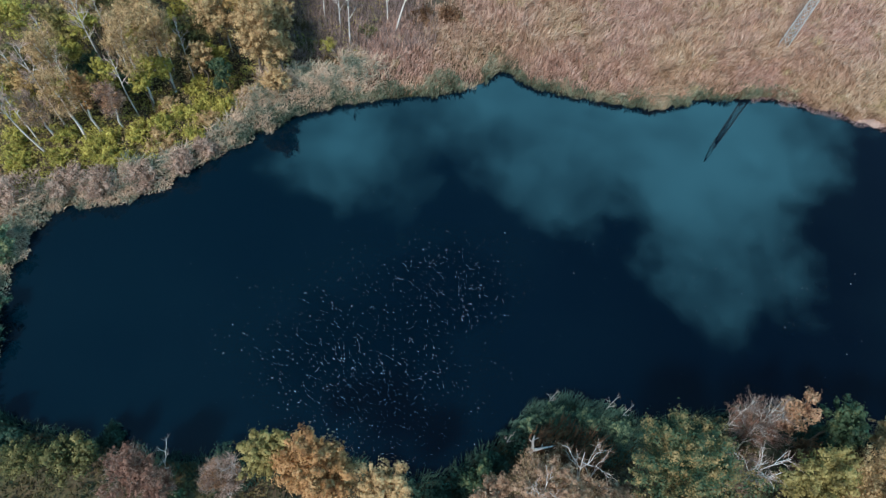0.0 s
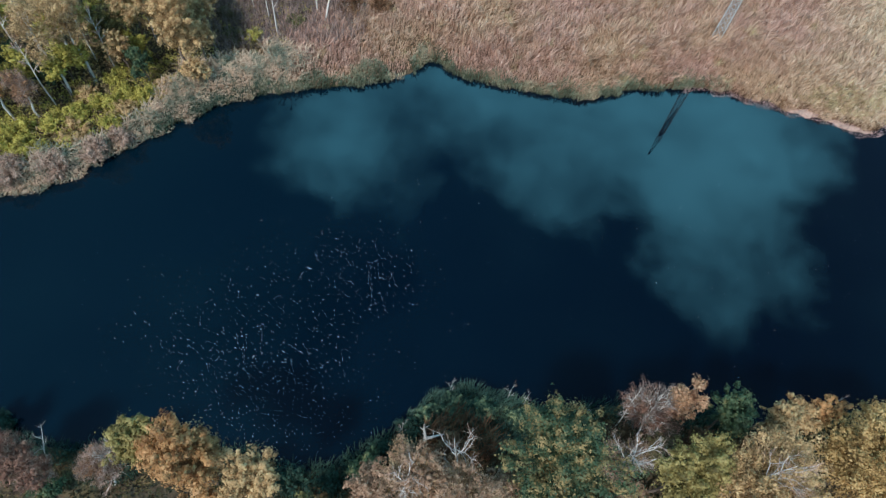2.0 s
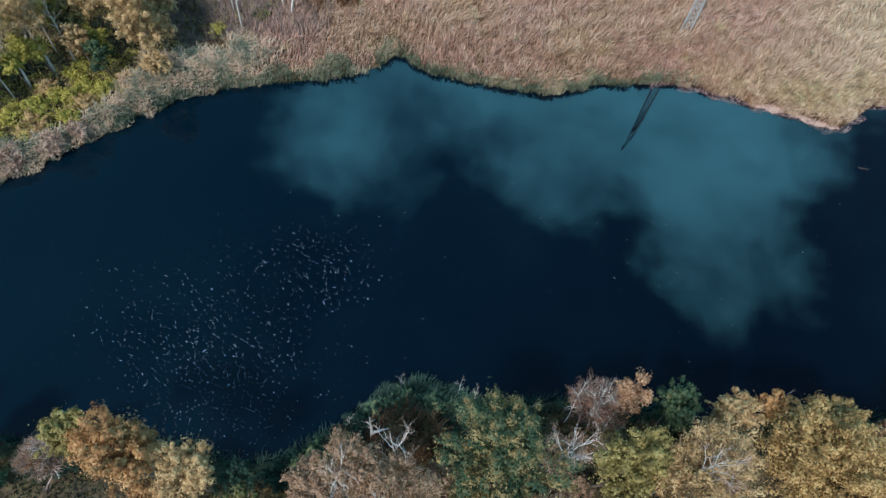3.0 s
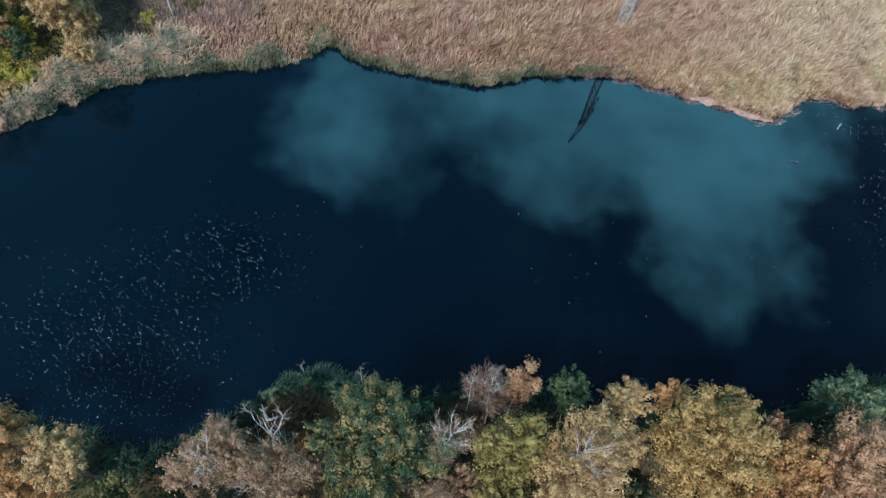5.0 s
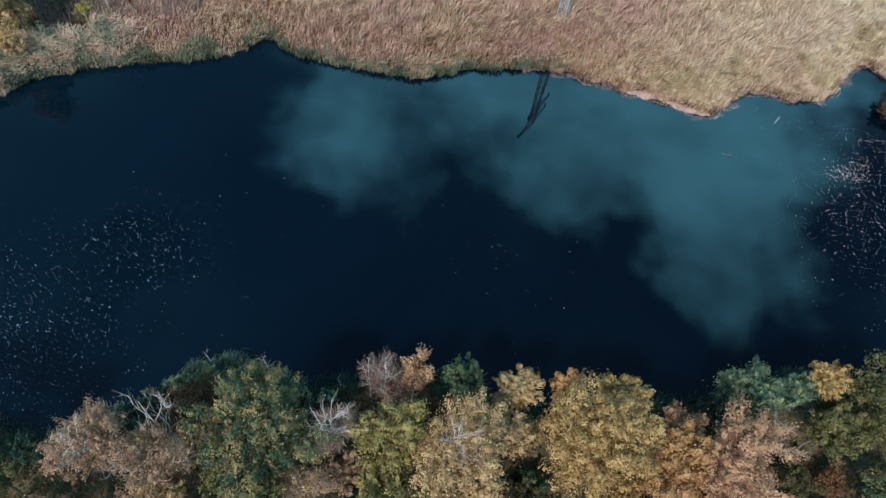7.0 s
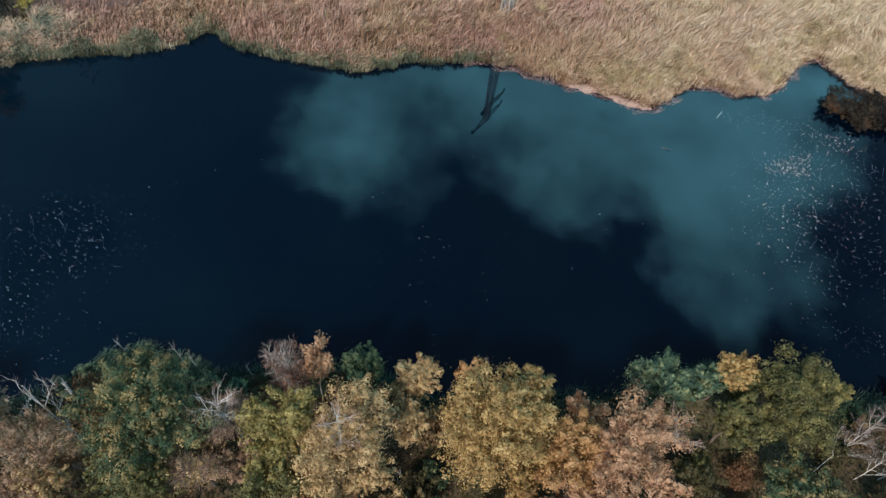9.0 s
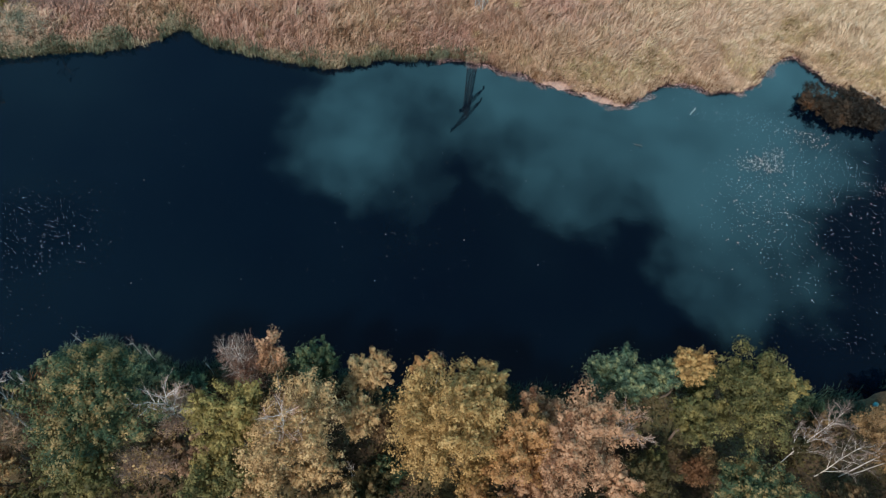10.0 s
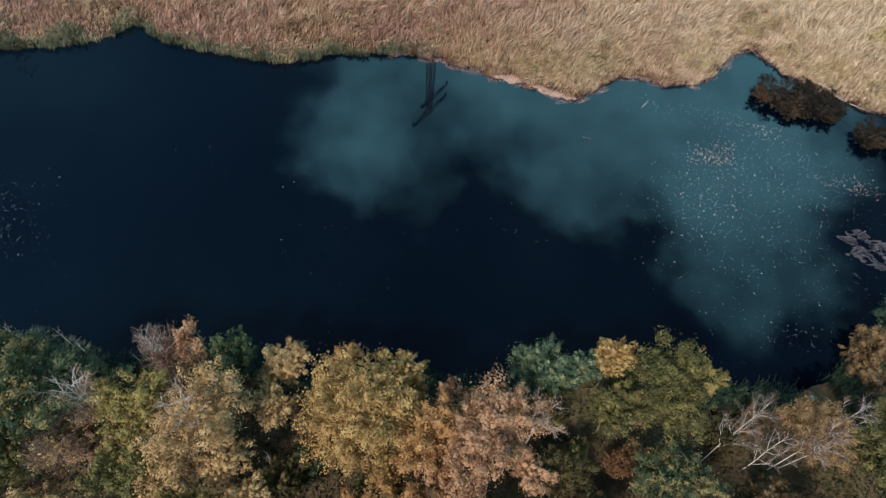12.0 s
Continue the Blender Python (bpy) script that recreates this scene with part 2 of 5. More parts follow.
GREEN = leaf_material("green_leaf", [(0.05, (0.03, 0.055, 0.03)), (0.42, (0.075, 0.12, 0.06)), (0.68, (0.17, 0.18, 0.08)), (1.0, (0.44, 0.35, 0.14))])
TEAL = leaf_material("blue_green_leaf", [(0.05, (0.04, 0.075, 0.05)), (0.32, (0.12, 0.185, 0.11)), (0.54, (0.29, 0.32, 0.16)), (1.0, (0.58, 0.52, 0.24))])
DARK = leaf_material("dark_green_leaf", [(0.05, (0.018, 0.042, 0.03)), (0.5, (0.05, 0.095, 0.062)), (1.0, (0.13, 0.18, 0.10))])
MIXED = leaf_material("green_and_gold_leaf", [(0.05, (0.03, 0.06, 0.035)), (0.26, (0.075, 0.12, 0.06)), (0.38, (0.15, 0.15, 0.068)), (0.50, (0.31, 0.235, 0.10)), (1.0, (0.48, 0.36, 0.17))], patch=1.25, spread=0.12)
ROTTEN = leaf_material("dark_brown_leaf", [(0.05, (0.016, 0.015, 0.012)), (0.5, (0.055, 0.042, 0.028)), (0.75, (0.17, 0.085, 0.04)), (1.0, (0.40, 0.24, 0.13))], patch=0.5)
UNDER = leaf_material("undergrowth_leaf", [(0.05, (0.035, 0.034, 0.016)), (0.4, (0.10, 0.085, 0.035)), (0.7, (0.19, 0.135, 0.06)), (1.0, (0.31, 0.20, 0.10))], patch=0.35)
REEDGREEN = leaf_material("fresh_reed", [(0.05, (0.045, 0.09, 0.068)), (0.4, (0.10, 0.165, 0.115)), (0.75, (0.20, 0.24, 0.145)), (1.0, (0.38, 0.36, 0.20))], patch=0.6)
STRAW = leaf_material("yellowish_straw", [(0.05, (0.22, 0.17, 0.085)), (0.35, (0.50, 0.40, 0.22)), (0.65, (0.64, 0.53, 0.32)), (1.0, (0.80, 0.69, 0.47))], patch=0.6, spread=0.3)
SEDGE = leaf_material("green_sedge", [(0.05, (0.09, 0.105, 0.065)), (0.3, (0.22, 0.235, 0.15)), (0.54, (0.42, 0.35, 0.23)), (1.0, (0.62, 0.49, 0.34))], patch=0.4)
GREYREED = leaf_material("grey_green_reed", [(0.05, (0.13, 0.155, 0.11)), (0.22, (0.30, 0.31, 0.225)), (0.42, (0.57, 0.425, 0.30)), (1.0, (0.82, 0.62, 0.46))], patch=0.7, spread=0.3)
WOODFLOOR = leaf_material("wood_floor_leaf", [(0.05, (0.16, 0.12, 0.06)), (0.35, (0.38, 0.28, 0.15)), (0.6, (0.52, 0.44, 0.13)), (1.0, (0.72, 0.62, 0.22))], patch=0.28, spread=0.35)
BROWN = leaf_material("brown_leaf", [(0.05, (0.08, 0.05, 0.025)), (0.35, (0.23, 0.15, 0.075)), (0.7, (0.34, 0.24, 0.12)), (1.0, (0.48, 0.36, 0.20))])
FAWN = leaf_material("fawn_leaf", [(0.05, (0.15, 0.09, 0.055)), (0.35, (0.38, 0.25, 0.16)), (0.7, (0.50, 0.34, 0.225)), (1.0, (0.64, 0.48, 0.34))])
PALEFAWN = leaf_material("pale_fawn_leaf", [(0.05, (0.20, 0.13, 0.09)), (0.35, (0.48, 0.345, 0.26)), (0.7, (0.62, 0.46, 0.36)), (1.0, (0.76, 0.61, 0.50))])
RUSSET = leaf_material("russet_leaf", [(0.05, (0.10, 0.05, 0.036)), (0.35, (0.235, 0.13, 0.09)), (0.7, (0.32, 0.185, 0.13)), (1.0, (0.45, 0.29, 0.21))])
YELLOW = leaf_material("yellow_leaf", [(0.05, (0.10, 0.085, 0.028)), (0.35, (0.30, 0.25, 0.085)), (0.7, (0.46, 0.385, 0.15)), (1.0, (0.62, 0.53, 0.26))])
CANARY = leaf_material("pale_yellow_leaf", [(0.05, (0.25, 0.20, 0.06)), (0.35, (0.55, 0.46, 0.17)), (0.7, (0.68, 0.58, 0.25)), (1.0, (0.80, 0.72, 0.40))])
OCHRE = leaf_material("ochre_leaf", [(0.05, (0.12, 0.07, 0.032)), (0.35, (0.31, 0.195, 0.09)), (0.7, (0.43, 0.285, 0.14)), (1.0, (0.57, 0.41, 0.23))])
RUST = leaf_material("rust_sedge", [(0.05, (0.08, 0.04, 0.02)), (0.5, (0.24, 0.13, 0.065)), (1.0, (0.42, 0.26, 0.14))], patch=0.5)
FLECK = leaf_material("floating_leaf", [(0.0, (0.10, 0.125, 0.145)), (0.36, (0.24, 0.27, 0.30)), (0.62, (0.46, 0.49, 0.52)), (0.85, (0.62, 0.65, 0.68)), (1.0, (0.82, 0.84, 0.86))], glow=0.0)
PINKFLECK = leaf_material("pink_leaf_litter", [(0.0, (0.26, 0.155, 0.135)), (0.5, (0.50, 0.335, 0.30)), (1.0, (0.76, 0.60, 0.55))], glow=0.0)
RAFTLEAF = leaf_material("drowned_leaf", [(0.0, (0.04, 0.036, 0.044)), (0.5, (0.11, 0.095, 0.105)), (1.0, (0.24, 0.20, 0.21))], glow=0.0)
TWIG = leaf_material("pinkish_twig", [(0.0, (0.26, 0.18, 0.14)), (0.5, (0.48, 0.34, 0.27)), (1.0, (0.66, 0.52, 0.43))], glow=0.0)
TANTWIG = leaf_material("tan_twig", [(0.0, (0.24, 0.16, 0.08)), (0.5, (0.48, 0.34, 0.19)), (1.0, (0.64, 0.50, 0.32))], glow=0.0)
GREYTWIG = leaf_material("grey_brown_twig", [(0.0, (0.12, 0.095, 0.08)), (0.5, (0.24, 0.19, 0.165)), (1.0, (0.42, 0.36, 0.32))], glow=0.0)
BRUSH = leaf_material("mauve_brown_brush", [(0.0, (0.16, 0.115, 0.10)), (0.5, (0.34, 0.25, 0.22)), (1.0, (0.54, 0.43, 0.38))], glow=0.0)
BIRCH = bark_material("birch_bark", (0.66, 0.62, 0.56), (0.10, 0.085, 0.075), 5.0, 0.42)
DEADWOOD = bark_material("bleached_deadwood", (0.60, 0.57, 0.53), (0.25, 0.22, 0.19), 4.0)
BARK = bark_material("grey_brown_bark", (0.17, 0.13, 0.10), (0.05, 0.04, 0.03), 7.0)
STEEL = plain_material("galvanised_steel", (0.50, 0.50, 0.48), 0.6, 0.15)
GLASSY = plain_material("brown_insulator", (0.10, 0.05, 0.03), 0.25)
MUD = plain_material("pale_mud", (0.36, 0.24, 0.185), 0.85, 0.0, (0.5, 1.3), 3.5)
CYAN = plain_material("turquoise_plastic", (0.05, 0.50, 0.52), 0.4)
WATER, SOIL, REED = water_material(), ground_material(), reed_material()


# ---- mesh helpers ----
def mesh_of(name, verts, faces, material, smooth=False):
    verts, faces = np.asarray(verts, dtype=np.float32), np.asarray(faces, dtype=np.int32)
    me = bpy.data.meshes.new(name)
    k = faces.shape[1]
    me.vertices.add(len(verts))
    me.vertices.foreach_set("co", verts.ravel())
    me.loops.add(faces.size)
    me.loops.foreach_set("vertex_index", faces.ravel())
    me.polygons.add(len(faces))
    me.polygons.foreach_set("loop_start", np.arange(0, faces.size, k, dtype=np.int32))
    me.polygons.foreach_set("use_smooth", np.full(len(faces), smooth))
    me.update(calc_edges=True)
    me.materials.append(material)
    return me


def part(name, verts, faces, material, parent, label="", smooth=False):
    ob = new(name, mesh_of(name, verts, faces, material, smooth))
    ob.parent = parent
    if label:
        tagged(ob, label)
    return ob


def thing(name, place, label, category, group="", kind=""):
    ob = new(name)
    ob.location = place
    ob.empty_display_size = 0.3
    return tagged(ob, label, category, group, kind)


def unit(v):
    return v / np.maximum(np.linalg.norm(v, axis=-1, keepdims=True), 1e-6)


def leaves(P, N, size, rng, slim=0.62, fold=0.22):
    """One folded, pointed leaf at every point, facing about its normal."""
    n = len(P)
    t = unit(np.cross(N, rng.normal(size=(n, 3))))
    b = np.cross(N, t)
    L = (size * rng.uniform(0.6, 1.35, n))[:, None]
    W = L * slim
    V = np.stack([P + t * L * 0.5, P + b * W * 0.5 + N * L * fold, P - t * L * 0.5, P - b * W * 0.5 + N * L * fold], 1)
    return V.reshape(-1, 3), np.arange(4 * n).reshape(n, 4)


def small_leaves(P, N, size, rng):
    """One small pointed leaf at every point, for the crowns."""
    n = len(P)
    t = unit(np.cross(N, rng.normal(size=(n, 3))))
    b = np.cross(N, t)
    L = (size * rng.uniform(0.55, 1.4, n))[:, None]
    V = np.stack([P + t * L * 0.6, P - t * L * 0.4 + b * L * 0.42, P - t * L * 0.4 - b * L * 0.42], 1)
    return V.reshape(-1, 3), np.arange(3 * n).reshape(n, 3)


def strips(base, top, width, rng):
    """A thin tapering twig or stem from each base to each top."""
    n = len(base)
    side = unit(np.cross(top - base, rng.normal(size=(n, 3)))) * (width * rng.uniform(0.7, 1.3, n))[:, None] * 0.5
    V = np.stack([base - side, base + side, top + side * 0.3, top - side * 0.3], 1)
    return V.reshape(-1, 3), np.arange(4 * n).reshape(n, 4)


def tube(points, radii, sides=6):
    """A tapering round limb along a line of points."""
    P = np.array(points, dtype=float)
    T = unit(np.gradient(P, axis=0))
    ref = np.where(np.abs(T[:, 2:3]) > 0.9, [[1.0, 0, 0]], [[0, 0, 1.0]])
    U = unit(np.cross(T, ref))
    W = np.cross(T, U)
    a = np.linspace(0, 2 * np.pi, sides, endpoint=False)
    ring = np.cos(a)[None, :, None] * U[:, None] + np.sin(a)[None, :, None] * W[:, None]
    V = (P[:, None] + ring * np.array(radii)[:, None, None]).reshape(-1, 3)
    F = [(i * sides + j, i * sides + (j + 1) % sides, (i + 1) * sides + (j + 1) % sides, (i + 1) * sides + j) for i in range(len(P) - 1) for j in range(sides)]
    return V, np.array(F)


def joined(pieces):
    V, F, n = [], [], 0
    for v, f in pieces:
        V.append(v)
        F.append(f + n)
        n += len(v)
    return np.concatenate(V), np.concatenate(F)


def box_bar(a, b, w):
    """A square bar from a to b."""
    a, b = np.array(a, float), np.array(b, float)
    t = unit(b - a)
    ref = np.array([1.0, 0, 0]) if abs(t[2]) > 0.9 else np.array([0, 0, 1.0])
    u = unit(np.cross(t, ref)) * w / 2
    v = np.cross(t, u)
    V = np.array([p + s * u + r * v for p in (a, b) for s, r in ((-1, -1), (1, -1), (1, 1), (-1, 1))])
    F = np.array([(0, 1, 5, 4), (1, 2, 6, 5), (2, 3, 7, 6), (3, 0, 4, 7), (3, 2, 1, 0), (4, 5, 6, 7)])
    return V, F


# ---- the plan of the pond ----
def smooth_line(points, step=1.2):
    """A rounded line through the plan points."""
    P = np.array(points, float)
    P = np.vstack([2 * P[0] - P[1], P, 2 * P[-1] - P[-2]])
    out = []
    for a, b, c, d in zip(P, P[1:], P[2:], P[3:]):
        for s in np.arange(0, 1, 1 / max(2, int(np.linalg.norm(c - b) / step))):
            out.append(0.5 * (2 * b + (c - a) * s + (2 * a - 5 * b + 4 * c - d) * s * s + (3 * b - a - 3 * c + d) * s ** 3))
    return np.array(out + [P[-2]])


NORTH_SHORE = smooth_line([
    (-27.2, 0.4), (-28.4, 3.4), (-30.6, 6.6), (-30.9, 9.8), (-31.4, 12.8), (-30, 15.5), (-25.4, 17.2), (-20.8, 24.2), (-14.6, 32.0), (-7.4, 36.0), (-1, 39.6), (1.2, 43.0), (3.2, 43.0),
    (6.5, 41.9), (13.5, 42.4), (18.5, 42.9), (21, 45.2), (26.3, 47.4), (30.6, 49.0), (36.5, 48.9), (44, 48.5), (47.9, 48.4), (51.9, 53.0),
    (57.6, 53.6), (60.7, 55.4), (63.4, 60.8), (66, 62.2), (68, 60.2), (71, 58.6), (79, 56.5), (92, 56), (108, 52)])
SOUTH_SHORE = smooth_line([
    (112, 40), (96, 34), (82, 33), (75, 28.5), (70.5, 23.2), (63, 21.0), (55, 21.0), (49, 17.5), (45, 15.5), (40, 15.2), (35, 12.5), (27, 12.6),
    (19, 9.5), (13, 9.6), (8.8, 5.3), (4.5, 1.5), (-2, 1.2), (-11, -1.2), (-19, -1.9), (-24, -2.0), (-26.4, -1.2)])


def ragged(line, amount, seed):
    t = np.cumsum(np.r_[0, np.linalg.norm(np.diff(line, axis=0), axis=1)])
    w = np.array([noise.noise(Vector((d * 0.55, seed, 0))) + 0.5 * noise.noise(Vector((d * 1.7, seed, 3))) for d in t])
    g = unit(np.gradient(line, axis=0))
    return line + np.stack([-g[:, 1], g[:, 0]], 1) * (w * amount)[:, None]


POND = np.vstack([ragged(NORTH_SHORE, 0.7, 1.0), ragged(SOUTH_SHORE, 0.6, 7.0)])


def shore_distance(X, Y):
    """Metres from the water's edge: above zero on land, below zero over the pond."""
    X, Y = np.ravel(X).astype(float), np.ravel(Y).astype(float)
    best, inside = np.full(X.shape, 1e9), np.zeros(X.shape, bool)
    for (ax, ay), (bx, by) in zip(POND, np.roll(POND, -1, 0)):
        dx, dy = bx - ax, by - ay
        k = np.clip(((X - ax) * dx + (Y - ay) * dy) / (dx * dx + dy * dy + 1e-9), 0, 1)
        best = np.minimum(best, (X - ax - k * dx) ** 2 + (Y - ay - k * dy) ** 2)
        if ay != by:
            inside ^= ((ay > Y) != (by > Y)) & (X < dx * (Y - ay) / dy + ax)
    return np.where(inside, -1, 1) * np.sqrt(best)


def lift(d):
    return np.where(d < 0, np.maximum(d * 0.45, -1.6), np.minimum(0.06 + 0.22 * d, 0.75) + 0.012 * np.clip(d, 0, 60))


def ground_z(x, y):
    return float(lift(shore_distance([x], [y]))[0])


def build_ground():
    def axis(lo, hi, step):
        mid = np.arange(lo, hi + step / 2, step)
        far = np.array([6, 14, 30, 60, 130, 300, 700, 1500, 3000.0])
        return np.concatenate([lo - far[::-1], mid, hi + far])
    xs, ys = axis(-60, 116, 0.8), axis(-24, 84, 0.8)
    X, Y = np.meshgrid(xs, ys)
    Z = lift(shore_distance(X, Y))
    rough = np.random.default_rng(3).normal(0, 0.04, Z.shape)
    V = np.stack([X.ravel(), Y.ravel(), Z + rough * (Z > 0.1)], 1)
    nx, ny = len(xs), len(ys)
    i = (np.arange(ny - 1)[:, None] * nx + np.arange(nx - 1)[None]).ravel()
    me = mesh_of("ground", V, np.stack([i, i + 1, i + nx + 1, i + nx], 1), SOIL, True)
    tagged(new("ground", me), "brown leaf-littered soil of the pond banks", "ground", kind="structure")


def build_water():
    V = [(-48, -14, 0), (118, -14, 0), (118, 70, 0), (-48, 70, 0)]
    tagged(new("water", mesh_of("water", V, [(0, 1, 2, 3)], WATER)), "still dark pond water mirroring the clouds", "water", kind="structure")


build_ground()
build_water()


# ---- reed beds ----
def reeds(P, height, width, lean, rng, plume=2.4, loose=0.42):
    """Standing stems that bow over, each with a feathery head."""
    n = len(P)
    h = height * rng.uniform(0.65, 1.2, n) * (0.86 + 0.26 * wave(P[:, 0], P[:, 1], 1.5, 1.0) + 0.14 * wave(P[:, 0], P[:, 1], 3.3, 2.0))
    a = rng.uniform(0, 2 * np.pi, n)
    tip = np.stack([np.cos(a), np.sin(a), np.zeros(n)], 1) * loose + lean * rng.uniform(0.4, 1.3, n)[:, None]
    side = np.stack([-np.sin(a), np.cos(a), np.zeros(n)], 1) * (width * rng.uniform(0.7, 1.4, n) * 0.5)[:, None]
    H = np.stack([np.zeros(n), np.zeros(n), h], 1)
    p0, p1, p2 = P, P + H * 0.80 + tip * (h * 0.38)[:, None], P + H * 0.98 + tip * (h * 0.95)[:, None]
    V = np.stack([p0 - side * 0.5, p0 + side * 0.5, p1 + side * plume, p1 - side * plume, p2 + side * 0.4, p2 - side * 0.4], 1)
    i = np.arange(n)[:, None] * 6
    return V.reshape(-1, 3), np.concatenate([i + [[0, 1, 2, 3]], i + [[3, 2, 4, 5]]], 0)


def scatter(rng, x0, x1, y0, y1, density, keep):
    n = int((x1 - x0) * (y1 - y0) * density)
    x, y = rng.uniform(x0, x1, n), rng.uniform(y0, y1, n)
    d = shore_distance(x, y)
    k = keep(x, y, d)
    x, y, d = x[k], y[k], d[k]
    return np.stack([x, y, lift(d) - 0.03], 1), d


def wave(x, y, scale, seed):
    """A slow drifting value about -1 to 1 over the plan."""
    return (np.sin(x * scale + seed) * np.cos(y * scale * 1.3 - seed * 2) + 0.6 * np.sin((x + y) * scale * 1.9 + seed * 3) + 0.4 * np.sin((x - 2 * y) * scale * 2.7 + seed)) / 1.6


def wind(P):
    a = 0.9 + 0.9 * wave(P[:, 0], P[:, 1], 0.35, 2.0)
    return np.stack([np.cos(a), np.sin(a), np.zeros(len(P))], 1) * 0.30


def in_marsh(x, y, d):
    edge = -18 + 0.35 * (48 - y) * (y < 48) + 1.2 * (y > 41) * (y - 41) + 2.2 * wave(x, y, 0.6, 3) + 3.0 * np.modf(np.abs(x * 7.13 + y * 3.71))[0]
    return (x > edge) & (y > 25)


def build_reeds():
    rng = np.random.default_rng(11)
    P, d = scatter(rng, -18, 92, 33, 84, 80, lambda x, y, d: (d > 0.25 + 0.25 * wave(x, y, 1.3, 4)) & (d < 27 + 3 * wave(x, y, 0.2, 1)) & in_marsh(x, y, d) & (rng.uniform(size=len(x)) < np.clip(1.15 - d / 26, 0.22, 1)))
    V, F = reeds(P, 2.1 * np.clip(0.36 + 0.15 * d, 0.36, 1) * np.where(P[:, 0] < 1, 0.52, 1.0), 0.028, wind(P), rng)
    tagged(new("reed_bed", mesh_of("reed_bed", V, F, REED)), "tall dry pinkish straw-coloured reeds along the pond", "reeds", kind="stuff")
    # green fringe at the waterline, where the reeds are fresh
    P, d = scatter(rng, -14, 33, 32, 52, 110, lambda x, y, d: (d > -0.38 + 0.25 * wave(x, y, 1.6, 8)) & (d < 0.9 + 1.2 * wave(x, y, 0.4, 4) * (x < 30)) & (y > 30))
    V, F = reeds(P, 0.8, 0.032, wind(P) + [0, -0.12, 0], rng, 1.9)
    tagged(new("green_sedge", mesh_of("green_sedge", V, F, SEDGE)), "green sedge fringe at the water's edge", "sedge", kind="stuff")
    # straw that hangs over the water farther east
    P, d = scatter(rng, 30, 84, 44, 64, 110, lambda x, y, d: (d > -0.30 + 0.3 * wave(x, y, 1.6, 8)) & (d < 0.8))
    V, F = reeds(P, 0.75, 0.032, wind(P) + [0, -0.12, 0], rng, 2.0)
    tagged(new("reed_fringe", mesh_of("reed_fringe", V, F, REED)), "pale straw reeds hanging over the water", "reeds", kind="stuff")
    # yellower straw just behind the waterline, in drifts, and rusty stems at the very edge
    P, d = scatter(rng, 24, 84, 44, 68, 70, lambda x, y, d: (d > 0.4) & (d < 2.4 + 1.6 * wave(x, y, 0.35, 7)) & (wave(x, y, 0.28, 5) > -0.25) & (x > 36 + 6 * wave(x, y, 0.5, 1)))
    V, F = reeds(P, 2.2 * np.clip(0.36 + 0.15 * d, 0.36, 1), 0.027, wind(P), rng)
    tagged(new("straw_reeds", mesh_of("straw_reeds", V, F, STRAW)), "yellowish straw reeds behind the waterline", "reeds", kind="stuff")
    P, d = scatter(rng, 26, 84, 44, 66, 90, lambda x, y, d: (d > -0.35) & (d < 0.5 + 0.5 * wave(x, y, 0.9, 3)) & (wave(x, y, 0.45, 9) > -0.1))
    V, F = reeds(P, 0.7, 0.028, wind(P) + [0, -0.1, 0], rng, 1.7)
    tagged(new("rusty_reeds", mesh_of("rusty_reeds", V, F, RUST)), "rust-brown reed stems at the water's edge", "reeds", kind="stuff")
    # grey-green reeds with pale plumes on the western shore
    P, d = scatter(rng, -40, -6, 0, 40, 125, lambda x, y, d: (d > -0.3 + 0.3 * wave(x, y, 1.4, 3)) & (d < np.where(x < -21, 1.7, 4.2) + 1.1 * wave(x, y, 0.5, 5)) & (y > 2) & (rng.uniform(size=len(x)) < np.clip((-8.5 - x) / 6, 0, 1)))
    V, F = reeds(P, 1.25 * np.clip(0.5 + 0.3 * d, 0.5, 1), 0.028, wind(P) * 0.6 + [0.1, -0.1, 0], rng, 2.3, 0.75)
    tagged(new("plumed_reeds", mesh_of("plumed_reeds", V, F, GREYREED)), "grey-green reeds with pale pinkish plumes", "reeds", kind="stuff")
    # rust sedge and fresh green reeds on the southern shore
    P, d = scatter(rng, 6, 24, 2, 13, 130, lambda x, y, d: (d > -0.7) & (d < 4.5) & (np.hypot((x - 14.0) / 5.0, (y - 8.0) / 2.8) < 1))
    V, F = reeds(P, 0.85, 0.026, wind(P) + [0, 0.05, 0], rng, 1.6)
    tagged(new("green_reeds", mesh_of("green_reeds", V, F, REEDGREEN)), "dense fresh green reeds at the southern bank", "reeds", kind="stuff")
    P, d = scatter(rng, 8, 18, 2, 9, 60, lambda x, y, d: (d > 1) & (np.hypot((x - 13.2) / 2.8, (y - 5.6) / 1.8) < 1))
    V, F = reeds(P, 1.7, 0.034, wind(P), rng, 1.8)
    tagged(new("rust_sedge", mesh_of("rust_sedge", V, F, RUST)), "rust-brown withered sedge behind green reeds", "sedge", kind="stuff")
    P, d = scatter(rng, -34, 84, -6, 34, 70, lambda x, y, d: (d > -0.4) & (d < 1.7 + wave(x, y, 0.5, 6)) & (y < np.where(x < -20, 3, 34)) & (np.hypot(x - 70.2, y - 22.2) > 1.6))
    V, F = reeds(P, 1.0, 0.03, wind(P), rng, 1.3)
    tagged(new("bank_sedge", mesh_of("bank_sedge", V, F, DARK)), "dark green sedge on the shaded southern bank", "sedge", kind="stuff")


